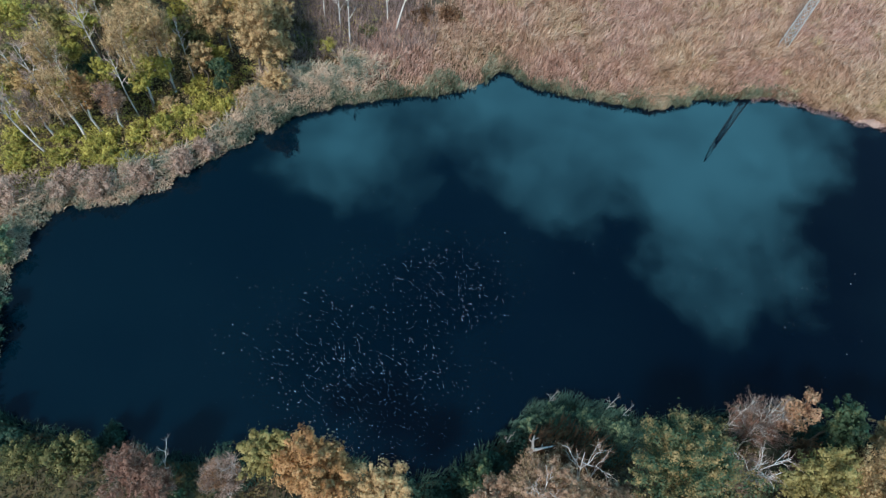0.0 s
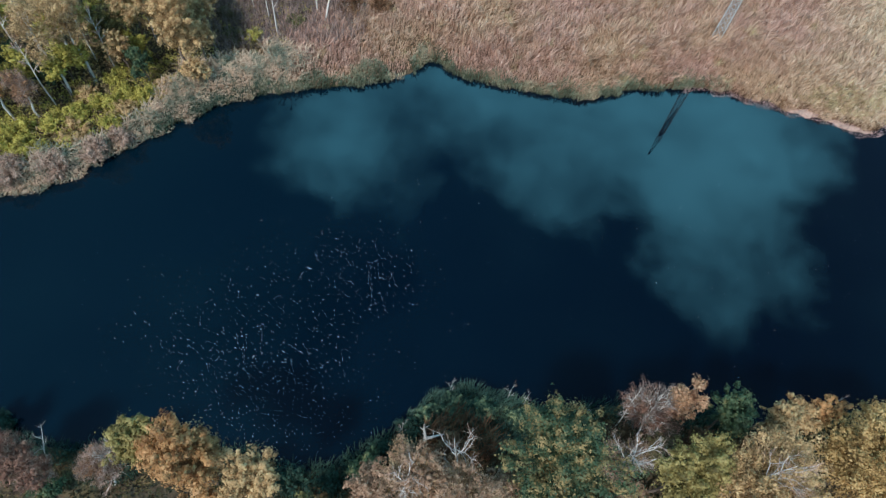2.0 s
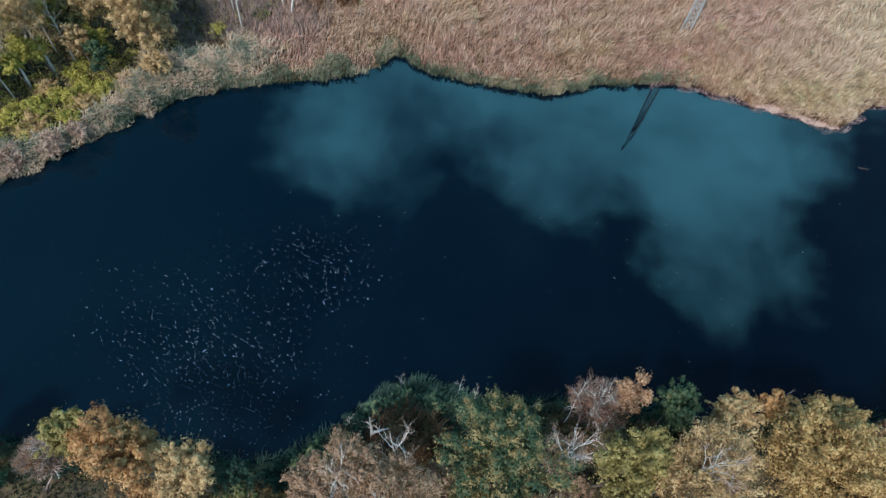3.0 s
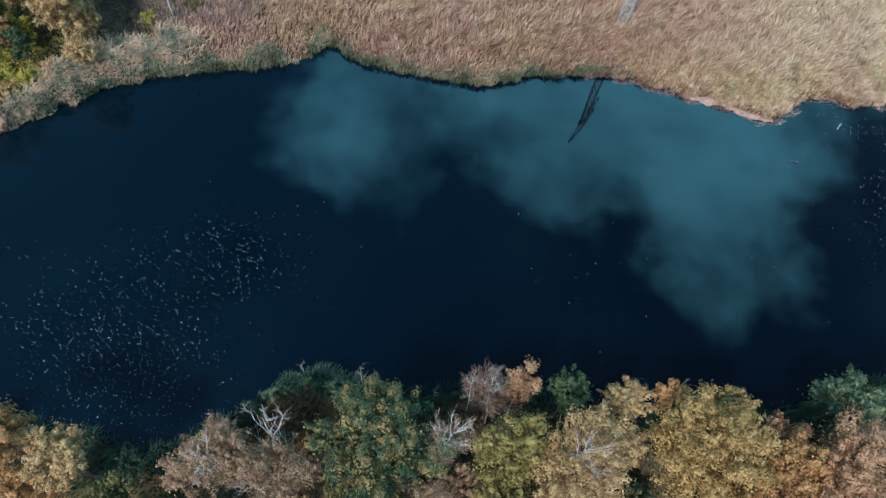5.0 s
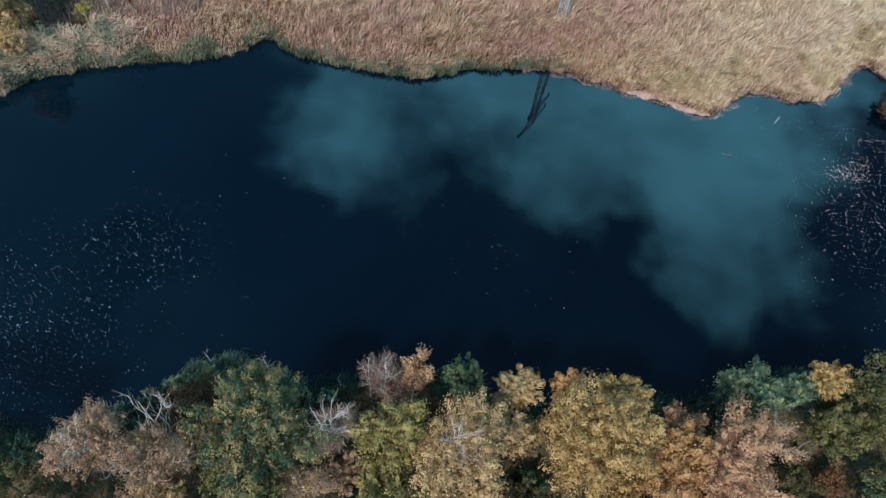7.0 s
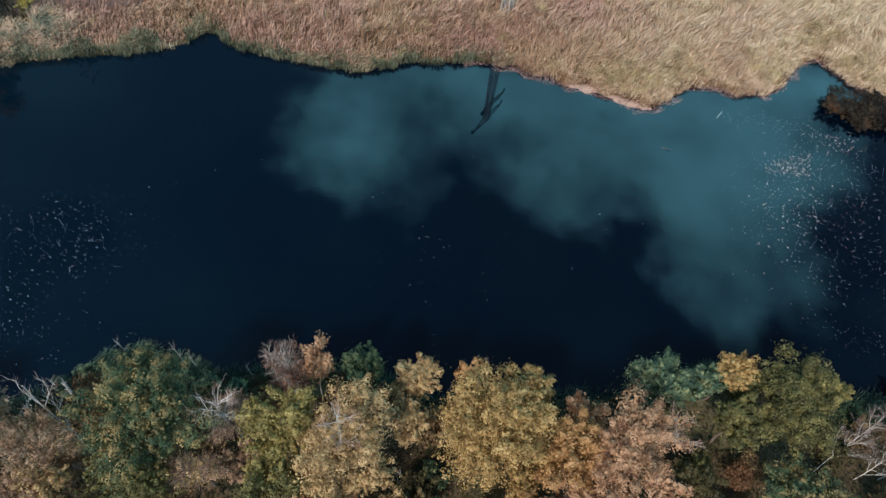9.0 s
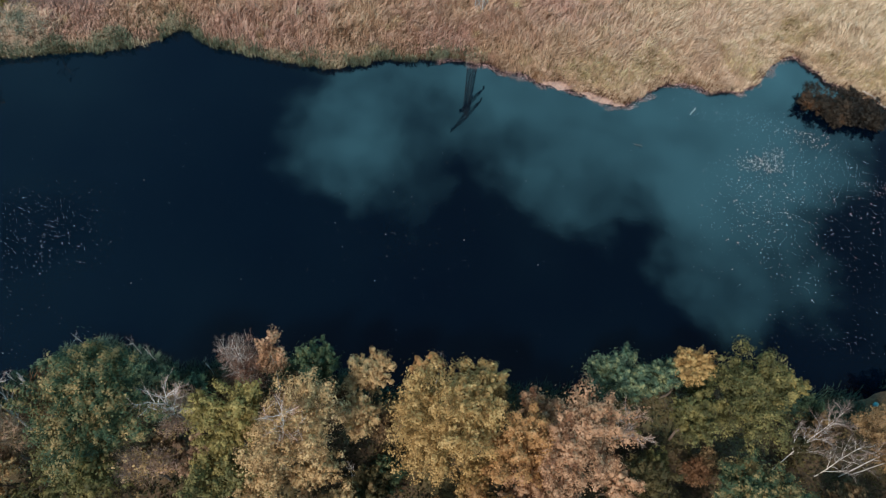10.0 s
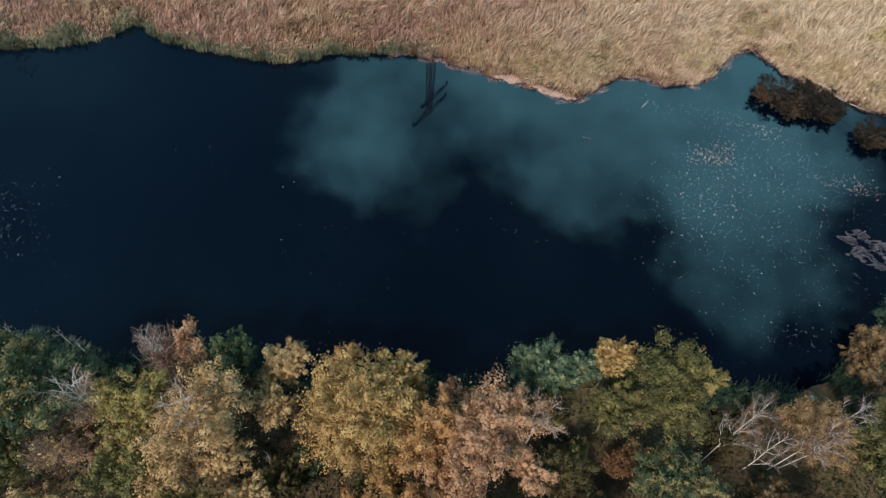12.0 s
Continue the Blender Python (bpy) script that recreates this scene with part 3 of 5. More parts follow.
def build_undergrowth():
    rng = np.random.default_rng(21)
    def mounds(P, rise):
        P = P.copy()
        P[:, 2] += rise * (0.5 + 0.5 * wave(P[:, 0], P[:, 1], 1.1, 3)) * rng.uniform(0.2, 1, len(P)) ** 0.5
        return P, unit(rng.normal(size=P.shape) + [0, 0, 1.1])
    P, d = scatter(rng, -34, 88, -16, 30, 30, lambda x, y, d: (d > 0.2) & (d < 15) & (y < 31) & ((x > -20) | (y < 0)) & (np.hypot(x - 70.0, y - 21.8) > 1.9))
    P, N = mounds(P, 1.1)
    V, F = leaves(P, N, 0.24, rng)
    tagged(new("undergrowth", mesh_of("undergrowth", V, F, UNDER)), "dark brown and green undergrowth below the trees", "undergrowth", kind="stuff")
    P, d = scatter(rng, -48, -12, 12, 54, 30, lambda x, y, d: (d > 2.5) & ~in_marsh(x, y, d))
    P, N = mounds(P, 1.0)
    V, F = leaves(P, N, 0.24, rng)
    tagged(new("woodland_floor", mesh_of("woodland_floor", V, F, WOODFLOOR)), "brown bramble and leaf litter on the wood's floor", "undergrowth", kind="stuff")
    P, d = scatter(rng, -42, -19, 12, 34, 80, lambda x, y, d: (d > 1.8) & (d < 8.5) & (x < -19.5 - 0.5 * wave(x, y, 0.5, 2)) & (wave(x, y, 0.7, 9) > -0.2))
    P, N = mounds(P, 1.7)
    V, F = leaves(P, N, 0.16, rng)
    tagged(new("bramble_thicket", mesh_of("bramble_thicket", V, F, LIME)), "low yellow-green bramble thicket beneath the birches", "thicket", kind="stuff")
    # bare grey brush between wood and reeds
    P, d = scatter(rng, -22, 4, 36, 60, 60, lambda x, y, d: (d > 5) & (np.hypot((x + 14.5) / 9, (y - 43.5) / 8) < 1))
    n = len(P)
    top = P + np.stack([rng.normal(0, 0.35, n), rng.normal(0, 0.35, n), rng.uniform(0.5, 2.0, n)], 1)
    V, F = strips(P, top, 0.035, rng)
    tagged(new("bare_brush", mesh_of("bare_brush", V, F, BRUSH)), "bare grey-brown brush between wood and reeds", "brush", kind="stuff")


build_reeds()
build_undergrowth()


# ---- trees and shrubs ----
def lobes_of(rng, radius, count, spread=0.78, lobe=0.40, flat=0.1):
    """Centres and sizes of the boughs that make up a crown."""
    r = np.array(radius)
    d = unit(rng.normal(size=(count, 3)) + [0, 0, flat])
    c = d * r * (spread * rng.uniform(0.5, 1.1, (count, 1)))
    return c, lobe * r.mean() * rng.uniform(0.55, 1.3, count)


def spray_points(rng, centres, sizes, n):
    """Points and facings on the rounded tufts of leaves round every bough, with gaps between them."""
    many = 13
    d = unit(rng.normal(size=(len(sizes) * many, 3)) + [0, 0, 0.45])
    big = np.repeat(sizes, many)
    C = np.repeat(centres, many, 0) + d * (big * rng.uniform(0.5, 1.18, len(big)))[:, None]
    S = big * rng.uniform(0.15, 0.36, len(big))
    C, S = np.vstack([C, centres]), np.concatenate([S, sizes * 0.8])
    w = S ** 2
    w[len(big):] *= 0.12
    pick = rng.choice(len(S), n, p=w / w.sum())
    d = unit(rng.normal(size=(n, 3)) + [0, 0, 0.6])
    stray = np.where(rng.uniform(size=n) < 0.07, rng.uniform(1.0, 1.3, n), rng.uniform(0.72, 1.05, n))
    stretch = rng.uniform(0.65, 1.4, (len(S), 3)) * [1, 1, 0.8]
    knobby = 1 + 0.24 * np.sin(d[:, 0] * 6 + pick * 1.7) * np.sin(d[:, 1] * 7 + pick) + 0.14 * np.sin(d[:, 2] * 9 + pick * 0.6)
    # every tuft reaches outwards, away from the heart of the crown
    away = unit(C - centres.mean(0) + [0, 0, 0.6 * sizes.mean()] + rng.normal(0, 0.35, C.shape) * sizes.mean())[pick]
    offset = d * stretch[pick] + away * ((d * away).sum(1) * rng.uniform(0.2, 1.1, n))[:, None]
    P = C[pick] + offset * (S[pick] * stray * knobby)[:, None]
    return P, unit(d + rng.normal(size=(n, 3)) * 0.15 + [0, 0, 0.1])


def limb_line(rng, a, b, sag=0.1, n=5, bend=0.045):
    a, b = np.array(a, float), np.array(b, float)
    s = np.linspace(0, 1, n)[:, None]
    L = np.linalg.norm(b - a)
    wob = np.sin(s * rng.uniform(2, 7, (1, 3)) + rng.uniform(0, 6, (1, 3))) * (bend * L) * (s * (1 - s) * 4)
    return a + (b - a) * s + wob + [0, 0, sag * L] * (s * (1 - s))


def branching(rng, start, way, length, radius, depth, out, tips, spread=0.6):
    """Forking limb: adds tapering tubes to out."""
    end = np.array(start) + unit(np.array(way)) * length
    line = limb_line(rng, start, end, 0.05)
    out.append(tube(line, np.linspace(radius, radius * 0.55, len(line)), 5 if depth > 1 else 4))
    tips.append((line[-1], unit(np.array(way, dtype=float))))
    if depth == 0:
        return
    for k in range(rng.integers(2, 4)):
        i = rng.integers(2, len(line))
        turn = unit(unit(np.array(way)) + rng.normal(0, spread, 3) + [0, 0, 0.12])
        branching(rng, line[i], turn, length * rng.uniform(0.5, 0.8), radius * 0.58, depth - 1, out, tips, spread)


def twigs_on(rng, centres, sizes, n, width):
    """Fine shoots all through a crown, growing up and outwards."""
    w = sizes ** 2
    pick = rng.choice(len(sizes), n, p=w / w.sum())
    a = centres[pick] + unit(rng.normal(size=(n, 3))) * (sizes[pick] * rng.uniform(0.2, 1.0, n))[:, None]
    heart = centres.mean(0) - [0, 0, 1.5 * sizes.mean()]
    way = unit(unit(a - heart) + rng.normal(0, 0.42, (n, 3)) + [0, 0, 0.25])
    return strips(a, a + way * rng.uniform(0.15, 0.5, (n, 1)), width, rng)


def leafy_tree(x, y, zc, radius, foliage, label, seed, leafage=8500, leaf=0.21, lobes=34, bark=None, name="tree", category="tree", lobe=0.44, twigs=0, twig=None, lean=(0, 0), group=""):
    """Trunk from the ground, limbs to the sprays, and a crown of leaves in many uneven sprays."""
    rng = np.random.default_rng(seed)
    radius, lobes = tuple(1.0 * r for r in radius), max(11, int(lobes * 0.55))
    if bark is BIRCH:
        radius, zc = (radius[0], radius[1], radius[2] * 1.15), zc - 0.4
    leafage, leaf = int(leafage * 1.95), leaf * 0.60
    bark = bark or BARK
    gx, gy = x - lean[0], y - lean[1]
    g = ground_z(gx, gy)
    if g < 0.05:
        g = -0.3
    ob = thing(name, (gx, gy, g), label, category, group or ("birches of the wood" if bark is BIRCH else "trees of the banks"))
    top = np.array((x - gx, y - gy, zc - g))
    centres, sizes = lobes_of(rng, radius, lobes, lobe=lobe)
    trunk_r = 0.035 + 0.022 * radius[2]
    fork = top * np.array([0.8, 0.8, 1]) - [0, 0, radius[2] * 0.35]
    line = limb_line(rng, (0, 0, -0.25), fork, 0, 6)
    part("trunk", *tube(line, np.linspace(trunk_r * 1.4, trunk_r * 0.75, 6), 8), bark, ob, smooth=True)
    for k in rng.choice(lobes, min(6, lobes), replace=False):
        limb = limb_line(rng, fork, top + centres[k] * 0.9, 0.12)
        part("limb", *tube(limb, np.linspace(trunk_r * 0.55, trunk_r * 0.12, 5), 5), bark, ob, smooth=True)
    if leafage:
        P, N = spray_points(rng, centres + top, sizes, leafage)
        keep = P[:, 2] > 0.05
        part("crown", *small_leaves(P[keep], N[keep], leaf, rng), foliage, ob)
    if twigs:
        tagged(part("twig_spray", *twigs_on(rng, centres + top, sizes, twigs, 0.021), twig or TANTWIG, ob), kind="stuff")
    return ob


def bare_tree(x, y, height, label, seed, wood=None, reach=1.2, twig=None, twigs=900, lean=(0, 0), forks=5, depth=3, trunk_r=0.085, low=0.3, leafage=0, foliage=None, name="bare_tree", fine=0.02, bend=0.010, steep=0.9):
    """A trunk that forks into open limbs, each ending in a fan of fine twigs."""
    rng = np.random.default_rng(seed)
    wood = wood or BIRCH
    g = max(ground_z(x, y), -0.3)
    ob = thing(name, (x, y, g), label, "tree", "birches of the wood" if name == "birch_tree" else "bare trees of the banks")
    top = np.array((lean[0], lean[1], height - g))
    line = limb_line(rng, (0, 0, -0.25), top, 0, 9, bend)
    part("trunk", *tube(line, np.linspace(trunk_r, trunk_r * 0.2, 9), 7), wood, ob, smooth=True)
    tips = [(line[-1], unit(top))]
    for k in range(forks):
        s = low + (0.93 - low) * (k + rng.uniform(0, 0.8)) / forks
        p = np.array([np.interp(s * 8, np.arange(9), line[:, i]) for i in range(3)])
        a = k * 2.4 + rng.uniform(-0.4, 0.4)
        way = np.array((math.cos(a), math.sin(a), steep)) + unit(top) * 0.6
        pieces = []
        branching(rng, p, way, reach * rng.uniform(0.7, 1.1) * (1.2 - 0.5 * s), trunk_r * (0.62 - 0.35 * s), depth - 1, pieces, tips, 0.5)
        part("limb", *joined(pieces), wood, ob, smooth=True)
    T, D = np.array([t for t, d in tips]), np.array([d for t, d in tips])
    if twigs:
        pick = rng.integers(0, len(T), twigs)
        a = T[pick] - D[pick] * rng.uniform(0, 0.5, (twigs, 1)) * reach * 0.5
        b = a + unit(D[pick] + rng.normal(0, 0.42, (twigs, 3)) + [0, 0, 0.15]) * rng.uniform(0.25, 0.75, (twigs, 1)) * reach * 0.62
        tagged(part("twig_spray", *strips(a, b, fine, rng), twig or TWIG, ob), kind="stuff")
    if leafage:
        P, N = spray_points(rng, T, np.full(len(T), reach * 0.32), leafage)
        part("crown", *small_leaves(P, N, 0.13, rng), foliage, ob)
    return ob


def forked_snag(x, y, label, seed):
    """A broken dead stump that splits into two thick bleached limbs with stubs."""
    rng = np.random.default_rng(seed)
    ob = thing("snag", (x, y, max(ground_z(x, y), 0) - 0.1), label, "tree", "bare trees of the banks")
    foot = [(0, 0, 0), (0.03, 0.02, 0.5), (0.0, 0.05, 1.0), (0.02, 0.08, 1.35)]
    part("trunk", *tube(foot, [0.17, 0.15, 0.14, 0.15], 9), DEADWOOD, ob, smooth=True)
    for end, stubs in (((-0.25, 0.55, 3.1), ((0.55, (-0.35, 0.1, 0.35)), (0.8, (0.3, 0.15, 0.4)), (0.35, (-0.2, -0.1, 0.25)))),
                       ((1.15, 0.35, 2.5), ((0.6, (-0.1, 0.2, 0.42)), (0.85, (0.3, 0.1, 0.25))))):
        line = limb_line(rng, (0.02, 0.08, 1.3), end, 0.05, 7, 0.03)
        limb = part("limb", *tube(line, np.linspace(0.12, 0.045, 7), 8), DEADWOOD, ob, smooth=True)
        for at, way in stubs:
            p0 = line[int(at * 6)]
            part("stub", *tube(limb_line(rng, p0, p0 + np.array(way), 0), np.linspace(0.05, 0.018, 5), 6), DEADWOOD, limb, smooth=True)
    return ob


def shrub(x, y, radius, foliage, label, seed, leafage=2600, leaf=0.18, zc=None, name="shrub", twigs=0, twig=None):
    """Many-stemmed low bush."""
    rng = np.random.default_rng(seed)
    g = max(ground_z(x, y), -0.25)
    leafage, leaf = int(leafage * 1.9), leaf * 0.62
    ob = thing(name, (x, y, g), label, "shrub", "shrubs of the banks")
    top = np.array((0, 0, (zc - g) if zc else radius[2] * 0.75))
    centres, sizes = lobes_of(rng, radius, 18, lobe=0.45)
    pieces = [tube(limb_line(rng, (0, 0, -0.15), top + c * 0.8, 0.1), np.linspace(0.045, 0.012, 5), 5) for c in centres[:5]]
    for piece in pieces:
        part("stem", *piece, BARK, ob, smooth=True)
    P, N = spray_points(rng, centres + top, sizes, leafage)
    P[:, 2] = np.maximum(P[:, 2], 0.06 - min(g, 0))
    part("crown", *small_leaves(P, N, leaf, rng), foliage, ob)
    if twigs:
        tagged(part("twig_spray", *twigs_on(rng, centres + top, sizes, twigs, 0.021), twig or TWIG, ob), kind="stuff")
    return ob


def build_south_bank():
    # west of the inlet
    shrub(-20.3, -3.9, (1.4, 1.3, 1.4), OLIVE, "olive-yellow shrub on the southern bank", 101, 3200, zc=2.2)
    leafy_tree(-16.9, -3.3, 3.4, (1.5, 1.4, 1.4), OLIVE, "small olive-yellow tree on the southern bank", 102, 4200)
    leafy_tree(-12.9, -3.1, 4.2, (1.8, 1.6, 1.6), RUSSET, "russet half-bare tree on the southern bank", 103, 4200, 0.17, twigs=3200, twig=TWIG)
    leafy_tree(-11.4, -3.4, 3.0, (1.1, 1.0, 1.0), RUSSET, "low red-brown twiggy tree at the bank", 112, 3000, 0.17, twigs=2200, twig=TWIG)
    leafy_tree(-10.8, -3.9, 2.2, (1.0, 0.9, 0.9), GREEN, "low dark green bush between bare trees", 113, 3600, 0.18)
    bare_tree(-11.7, -3.4, 5.6, "slender bare pale sapling over the water", 104, DEADWOOD, 0.55, forks=7, twigs=160, twig=GREYTWIG, trunk_r=0.05, depth=2, low=0.45, lean=(0.6, 2.4), bend=0.008)
    bare_tree(-7.6, -2.6, 5.2, "bare pinkish tree with pale limbs", 105, DEADWOOD, 1.25, forks=9, twigs=900, twig=TWIG, low=0.3, trunk_r=0.09, lean=(0.6, 1.5), bend=0.008)
    leafy_tree(-7.5, -2.1, 3.8, (1.3, 1.1, 1.1), RUST, "low russet twiggy tree behind pale limbs", 114, 1200, 0.15, twigs=3500, twig=TWIG)
    leafy_tree(-4.6, -0.6, 8.0, (1.3, 1.4, 1.7), YELLOW, "narrow tree with yellow-green leaves", 106, 4500, lobes=24)
    leafy_tree(-1.2, -0.9, 8.4, (2.3, 2.1, 2.2), AMBER, "bright amber tree over the water's edge", 115, 11000)
    leafy_tree(2.3, -0.8, 7.4, (1.8, 1.6, 1.8), TAN, "tan half-leafed tree standing near the bank", 108, 5200, twigs=800)
    leafy_tree(5.2, -2.0, 5.4, (1.3, 1.2, 1.2), OLIVE, "olive-brown tree by the inlet", 109, 4200, twigs=500)
    for i, (x, y, r) in enumerate([(-16.5, -1.2, 1.1), (-8.5, -0.6, 1.2), (3.4, 0.6, 1.2), (5.6, 0.8, 1.1), (7.4, 2.0, 1.2), (8.8, 4.0, 1.1), (10.0, 5.6, 1.0)]):
        shrub(x, y, (r, r, 0.9 * r), DARK, "dark green shrub at the waterline", 120 + i, 1800, 0.17)
    for i, (x, y, r) in enumerate([(10.8, 7.2, 0.9), (12.6, 8.2, 1.0), (14.8, 8.5, 1.0), (17.0, 8.3, 1.0), (19.4, 8.6, 0.9), (21.2, 9.0, 0.9)]):
        shrub(x, y, (r, r, 0.85 * r), TEAL, "blue-green willow shrub among bank reeds", 190 + i, 2400, 0.16)
    # the tan thicket and dead wood
    leafy_tree(10.9, 1.4, 7.8, (2.2, 1.9, 1.8), FAWN, "pinkish-tan fine-twigged tree by the inlet", 131, 6500, 0.17, twigs=5500, twig=TANTWIG)
    leafy_tree(14.4, 1.4, 7.2, (2.2, 1.9, 1.9), FAWN, "tan fine-twigged tree behind dead limbs", 132, 4200, 0.17, twigs=4000, twig=TANTWIG)
    leafy_tree(8.8, 0.4, 5.8, (1.3, 1.2, 1.4), FAWN, "small fawn tree at the inlet", 133, 3600, 0.2)
    bare_tree(10.8, 1.0, 9.8, "bare white limbs fanning above a tan crown", 134, DEADWOOD, 1.5, forks=13, twigs=150, trunk_r=0.10, low=0.72, steep=1.5)
    bare_tree(14.4, 2.2, 9.4, "bleached dead tree with forked limbs", 135, DEADWOOD, 1.6, forks=6, twigs=250, trunk_r=0.095, low=0.45, lean=(-1.6, 1.6))
    forked_snag(11.1, 5.2, "broken bleached snag forking at the bank", 136)
    for i, (x, y, h) in enumerate([(16.2, 10.0, 3.4), (17.4, 9.8, 3.0), (21.6, 10.2, 2.8), (12.0, 9.4, 2.6), (35.6, 12.6, 3.4), (41.4, 14.6, 3.0), (9.4, 5.6, 2.6)]):
        bare_tree(x, y, h, "thin grey sapling standing at the waterline", 520 + i, DEADWOOD, 0.5, forks=4, twigs=60, twig=GREYTWIG, trunk_r=0.03, depth=2, name="sapling")
    # the large green tree and its neighbours
    leafy_tree(18.9, 4.4, 8.0, (3.5, 3.0, 2.9), MIXED, "large green tree turning gold at its tips", 643, 21000, 0.20, lobes=60)
    leafy_tree(19.6, 1.2, 6.4, (2.4, 2.0, 2.2), OLIVE, "olive tree slowly turning gold", 142, 7000)
    leafy_tree(23.0, 6.0, 6.0, (1.4, 1.4, 1.8), TAN, "fine-twigged pinkish grey tree", 143, 700, 0.14, twigs=4500, twig=TWIG)
    bare_tree(23.2, 5.8, 9.4, "bare tree with bright white forked limbs", 144, DEADWOOD, 1.7, forks=9, twigs=300, trunk_r=0.11, low=0.58, steep=1.3)
    leafy_tree(22.6, 2.6, 5.6, (1.6, 1.5, 1.6), TAN, "low pinkish twiggy tree in a gap", 145, 1200, 0.16, twigs=4000, twig=TWIG)
    bare_tree(25.6, 9.3, 7.8, "birch with pinkish bare twigs", 146, BIRCH, 1.15, forks=16, twigs=1900, twig=GREYTWIG, trunk_r=0.07, low=0.25, fine=0.015, lean=(-0.7, 1.1), steep=1.7)
    leafy_tree(25.3, 10.1, 4.4, (1.7, 1.4, 1.7), RUSSET, "pinkish fine-twigged tree beneath birches", 140, 2200, 0.15, lobes=26, twigs=2400, twig=TWIG)
    bare_tree(24.1, 9.8, 7.0, "slim birch with fine bare twigs", 199, BIRCH, 0.75, forks=12, twigs=1000, twig=GREYTWIG, trunk_r=0.05, low=0.35, fine=0.015, lean=(-0.3, 0.8), steep=1.7)
    bare_tree(27.0, 10.2, 7.4, "slim russet birch by the water", 147, BIRCH, 1.0, forks=12, twigs=1300, twig=TANTWIG, trunk_r=0.055, low=0.4, lean=(-0.2, 0.9), steep=1.4, leafage=3200, foliage=PINK)
    shrub(28.6, 9.2, (1.1, 1.0, 1.0), RUST, "rust-red bush between the trees", 148, 1500, zc=4.0)
    leafy_tree(26.5, 6.0, 8.0, (2.1, 2.1, 2.3), YELLOW, "bright yellow-green tree among tan ones", 149, 9500, 0.20, lobes=40)
    leafy_tree(29.9, 10.9, 6.2, (1.65, 1.5, 1.6), GREEN, "dark green round tree over the water", 150, 5600, lobes=24)
    leafy_tree(33.3, 11.6, 6.6, (1.5, 1.5, 1.6), TAN, "tan-gold tree at the bank", 151, 6000, 0.20, lobes=28)
    leafy_tree(30.9, 6.3, 8.8, (2.7, 2.6, 2.6), TAN, "wide tan tree with fine pale twigs", 152, 10500, 0.18, lobes=46, twigs=5000)
    bare_tree(30.4, 6.4, 12.2, "pale bare limbs in a tan crown", 153, DEADWOOD, 1.5, forks=9, twigs=300, trunk_r=0.08, low=0.7)
    leafy_tree(33.6, 8.9, 6.2, (1.4, 1.4, 1.7), TAN, "tan half-leafed tree standing near the bank", 154, 5200, 0.2, twigs=1500)
    leafy_tree(28.0, 2.8, 6.8, (2.2, 1.9, 2.0), OLIVE, "olive-tan tree at the bank", 155, 6500)
    # the golden row
    leafy_tree(38.9, 9.8, 6.8, (3.6, 3.1, 3.0), GOLD, "broad golden tree in full autumn leaf", 161, 19000, 0.21, lobes=62)
    leafy_tree(36.7, 13.2, 5.1, (0.9, 0.9, 1.4), AMBER, "thin reddish-gold top of a young tree", 162, 2400, 0.2, lobes=12)
    leafy_tree(40.3, 13.0, 5.8, (1.6, 1.4, 1.8), GOLD, "golden tree leaning over the water", 163, 5600, lobes=28)
    bare_tree(37.4, 14.0, 6.6, "grey-green bare sapling at the waterline", 164, DEADWOOD, 0.7, forks=4, twigs=100, trunk_r=0.05, depth=1)
    leafy_tree(43.7, 9.4, 6.8, (2.1, 2.2, 2.4), AMBER, "orange-tan tree beside a golden one", 165, 9000, 0.20, lobes=40)
    leafy_tree(46.6, 10.5, 7.6, (2.5, 2.9, 2.9), PINK, "pinkish russet tree in full leaf", 166, 15000, 0.20, lobes=56)
    leafy_tree(44.4, 13.0, 5.2, (1.5, 1.2, 1.5), PINK, "small russet tree at the bank", 167, 3600, 0.2, lobes=20)
    leafy_tree(35.2, 5.2, 3.2, (1.7, 1.5, 1.3), UNDER, "dark brown bush in the gap", 168, 4200)
    leafy_tree(43.2, 5.0, 5.6, (2.6, 2.2, 2.2), AMBER, "orange tree behind the golden row", 169, 8000)
    # eastern group
    leafy_tree(49.4, 16.5, 4.7, (2.7, 1.9, 1.7), TEAL, "blue-green tree over the water", 171, 10500, 0.20, lobes=44)
    leafy_tree(51.9, 17.3, 5.3, (1.7, 1.4, 1.5), TEAL, "blue-green tree beside a golden crown", 172, 5000, 0.20, lobes=26)
    leafy_tree(53.6, 17.8, 6.6, (1.35, 1.25, 1.2), GOLD, "small golden crown above green trees", 173, 4200, 0.2, lobes=22)
    leafy_tree(54.5, 14.8, 6.0, (1.5, 1.5, 1.9), OLIVE, "olive and gold tree below an olive crown", 174, 7500, lobes=34)
    leafy_tree(57.2, 17.0, 7.0, (2.2, 2.4, 3.1), OLIVE, "tall olive-green tree turning yellow", 175, 15000, 0.20, lobes=56)
    leafy_tree(59.0, 18.0, 7.2, (1.0, 1.0, 1.5), YELLOW, "yellow-green side of a tall tree", 176, 5000, 0.21, lobes=26)
    bare_tree(49.8, 12.6, 8.0, "bare pale-limbed sapling between crowns", 177, DEADWOOD, 1.3, forks=8, twigs=1200, twig=TWIG, trunk_r=0.08, low=0.4)
    leafy_tree(59.0, 11.4, 4.6, (2.7, 2.1, 2.0), MIXED, "green tree with pale yellow tips", 178, 13000, 0.20, lobes=50)
    leafy_tree(51.4, 10.4, 3.6, (2.0, 1.8, 1.5), UNDER, "dark olive bush in the shade", 179, 4200)
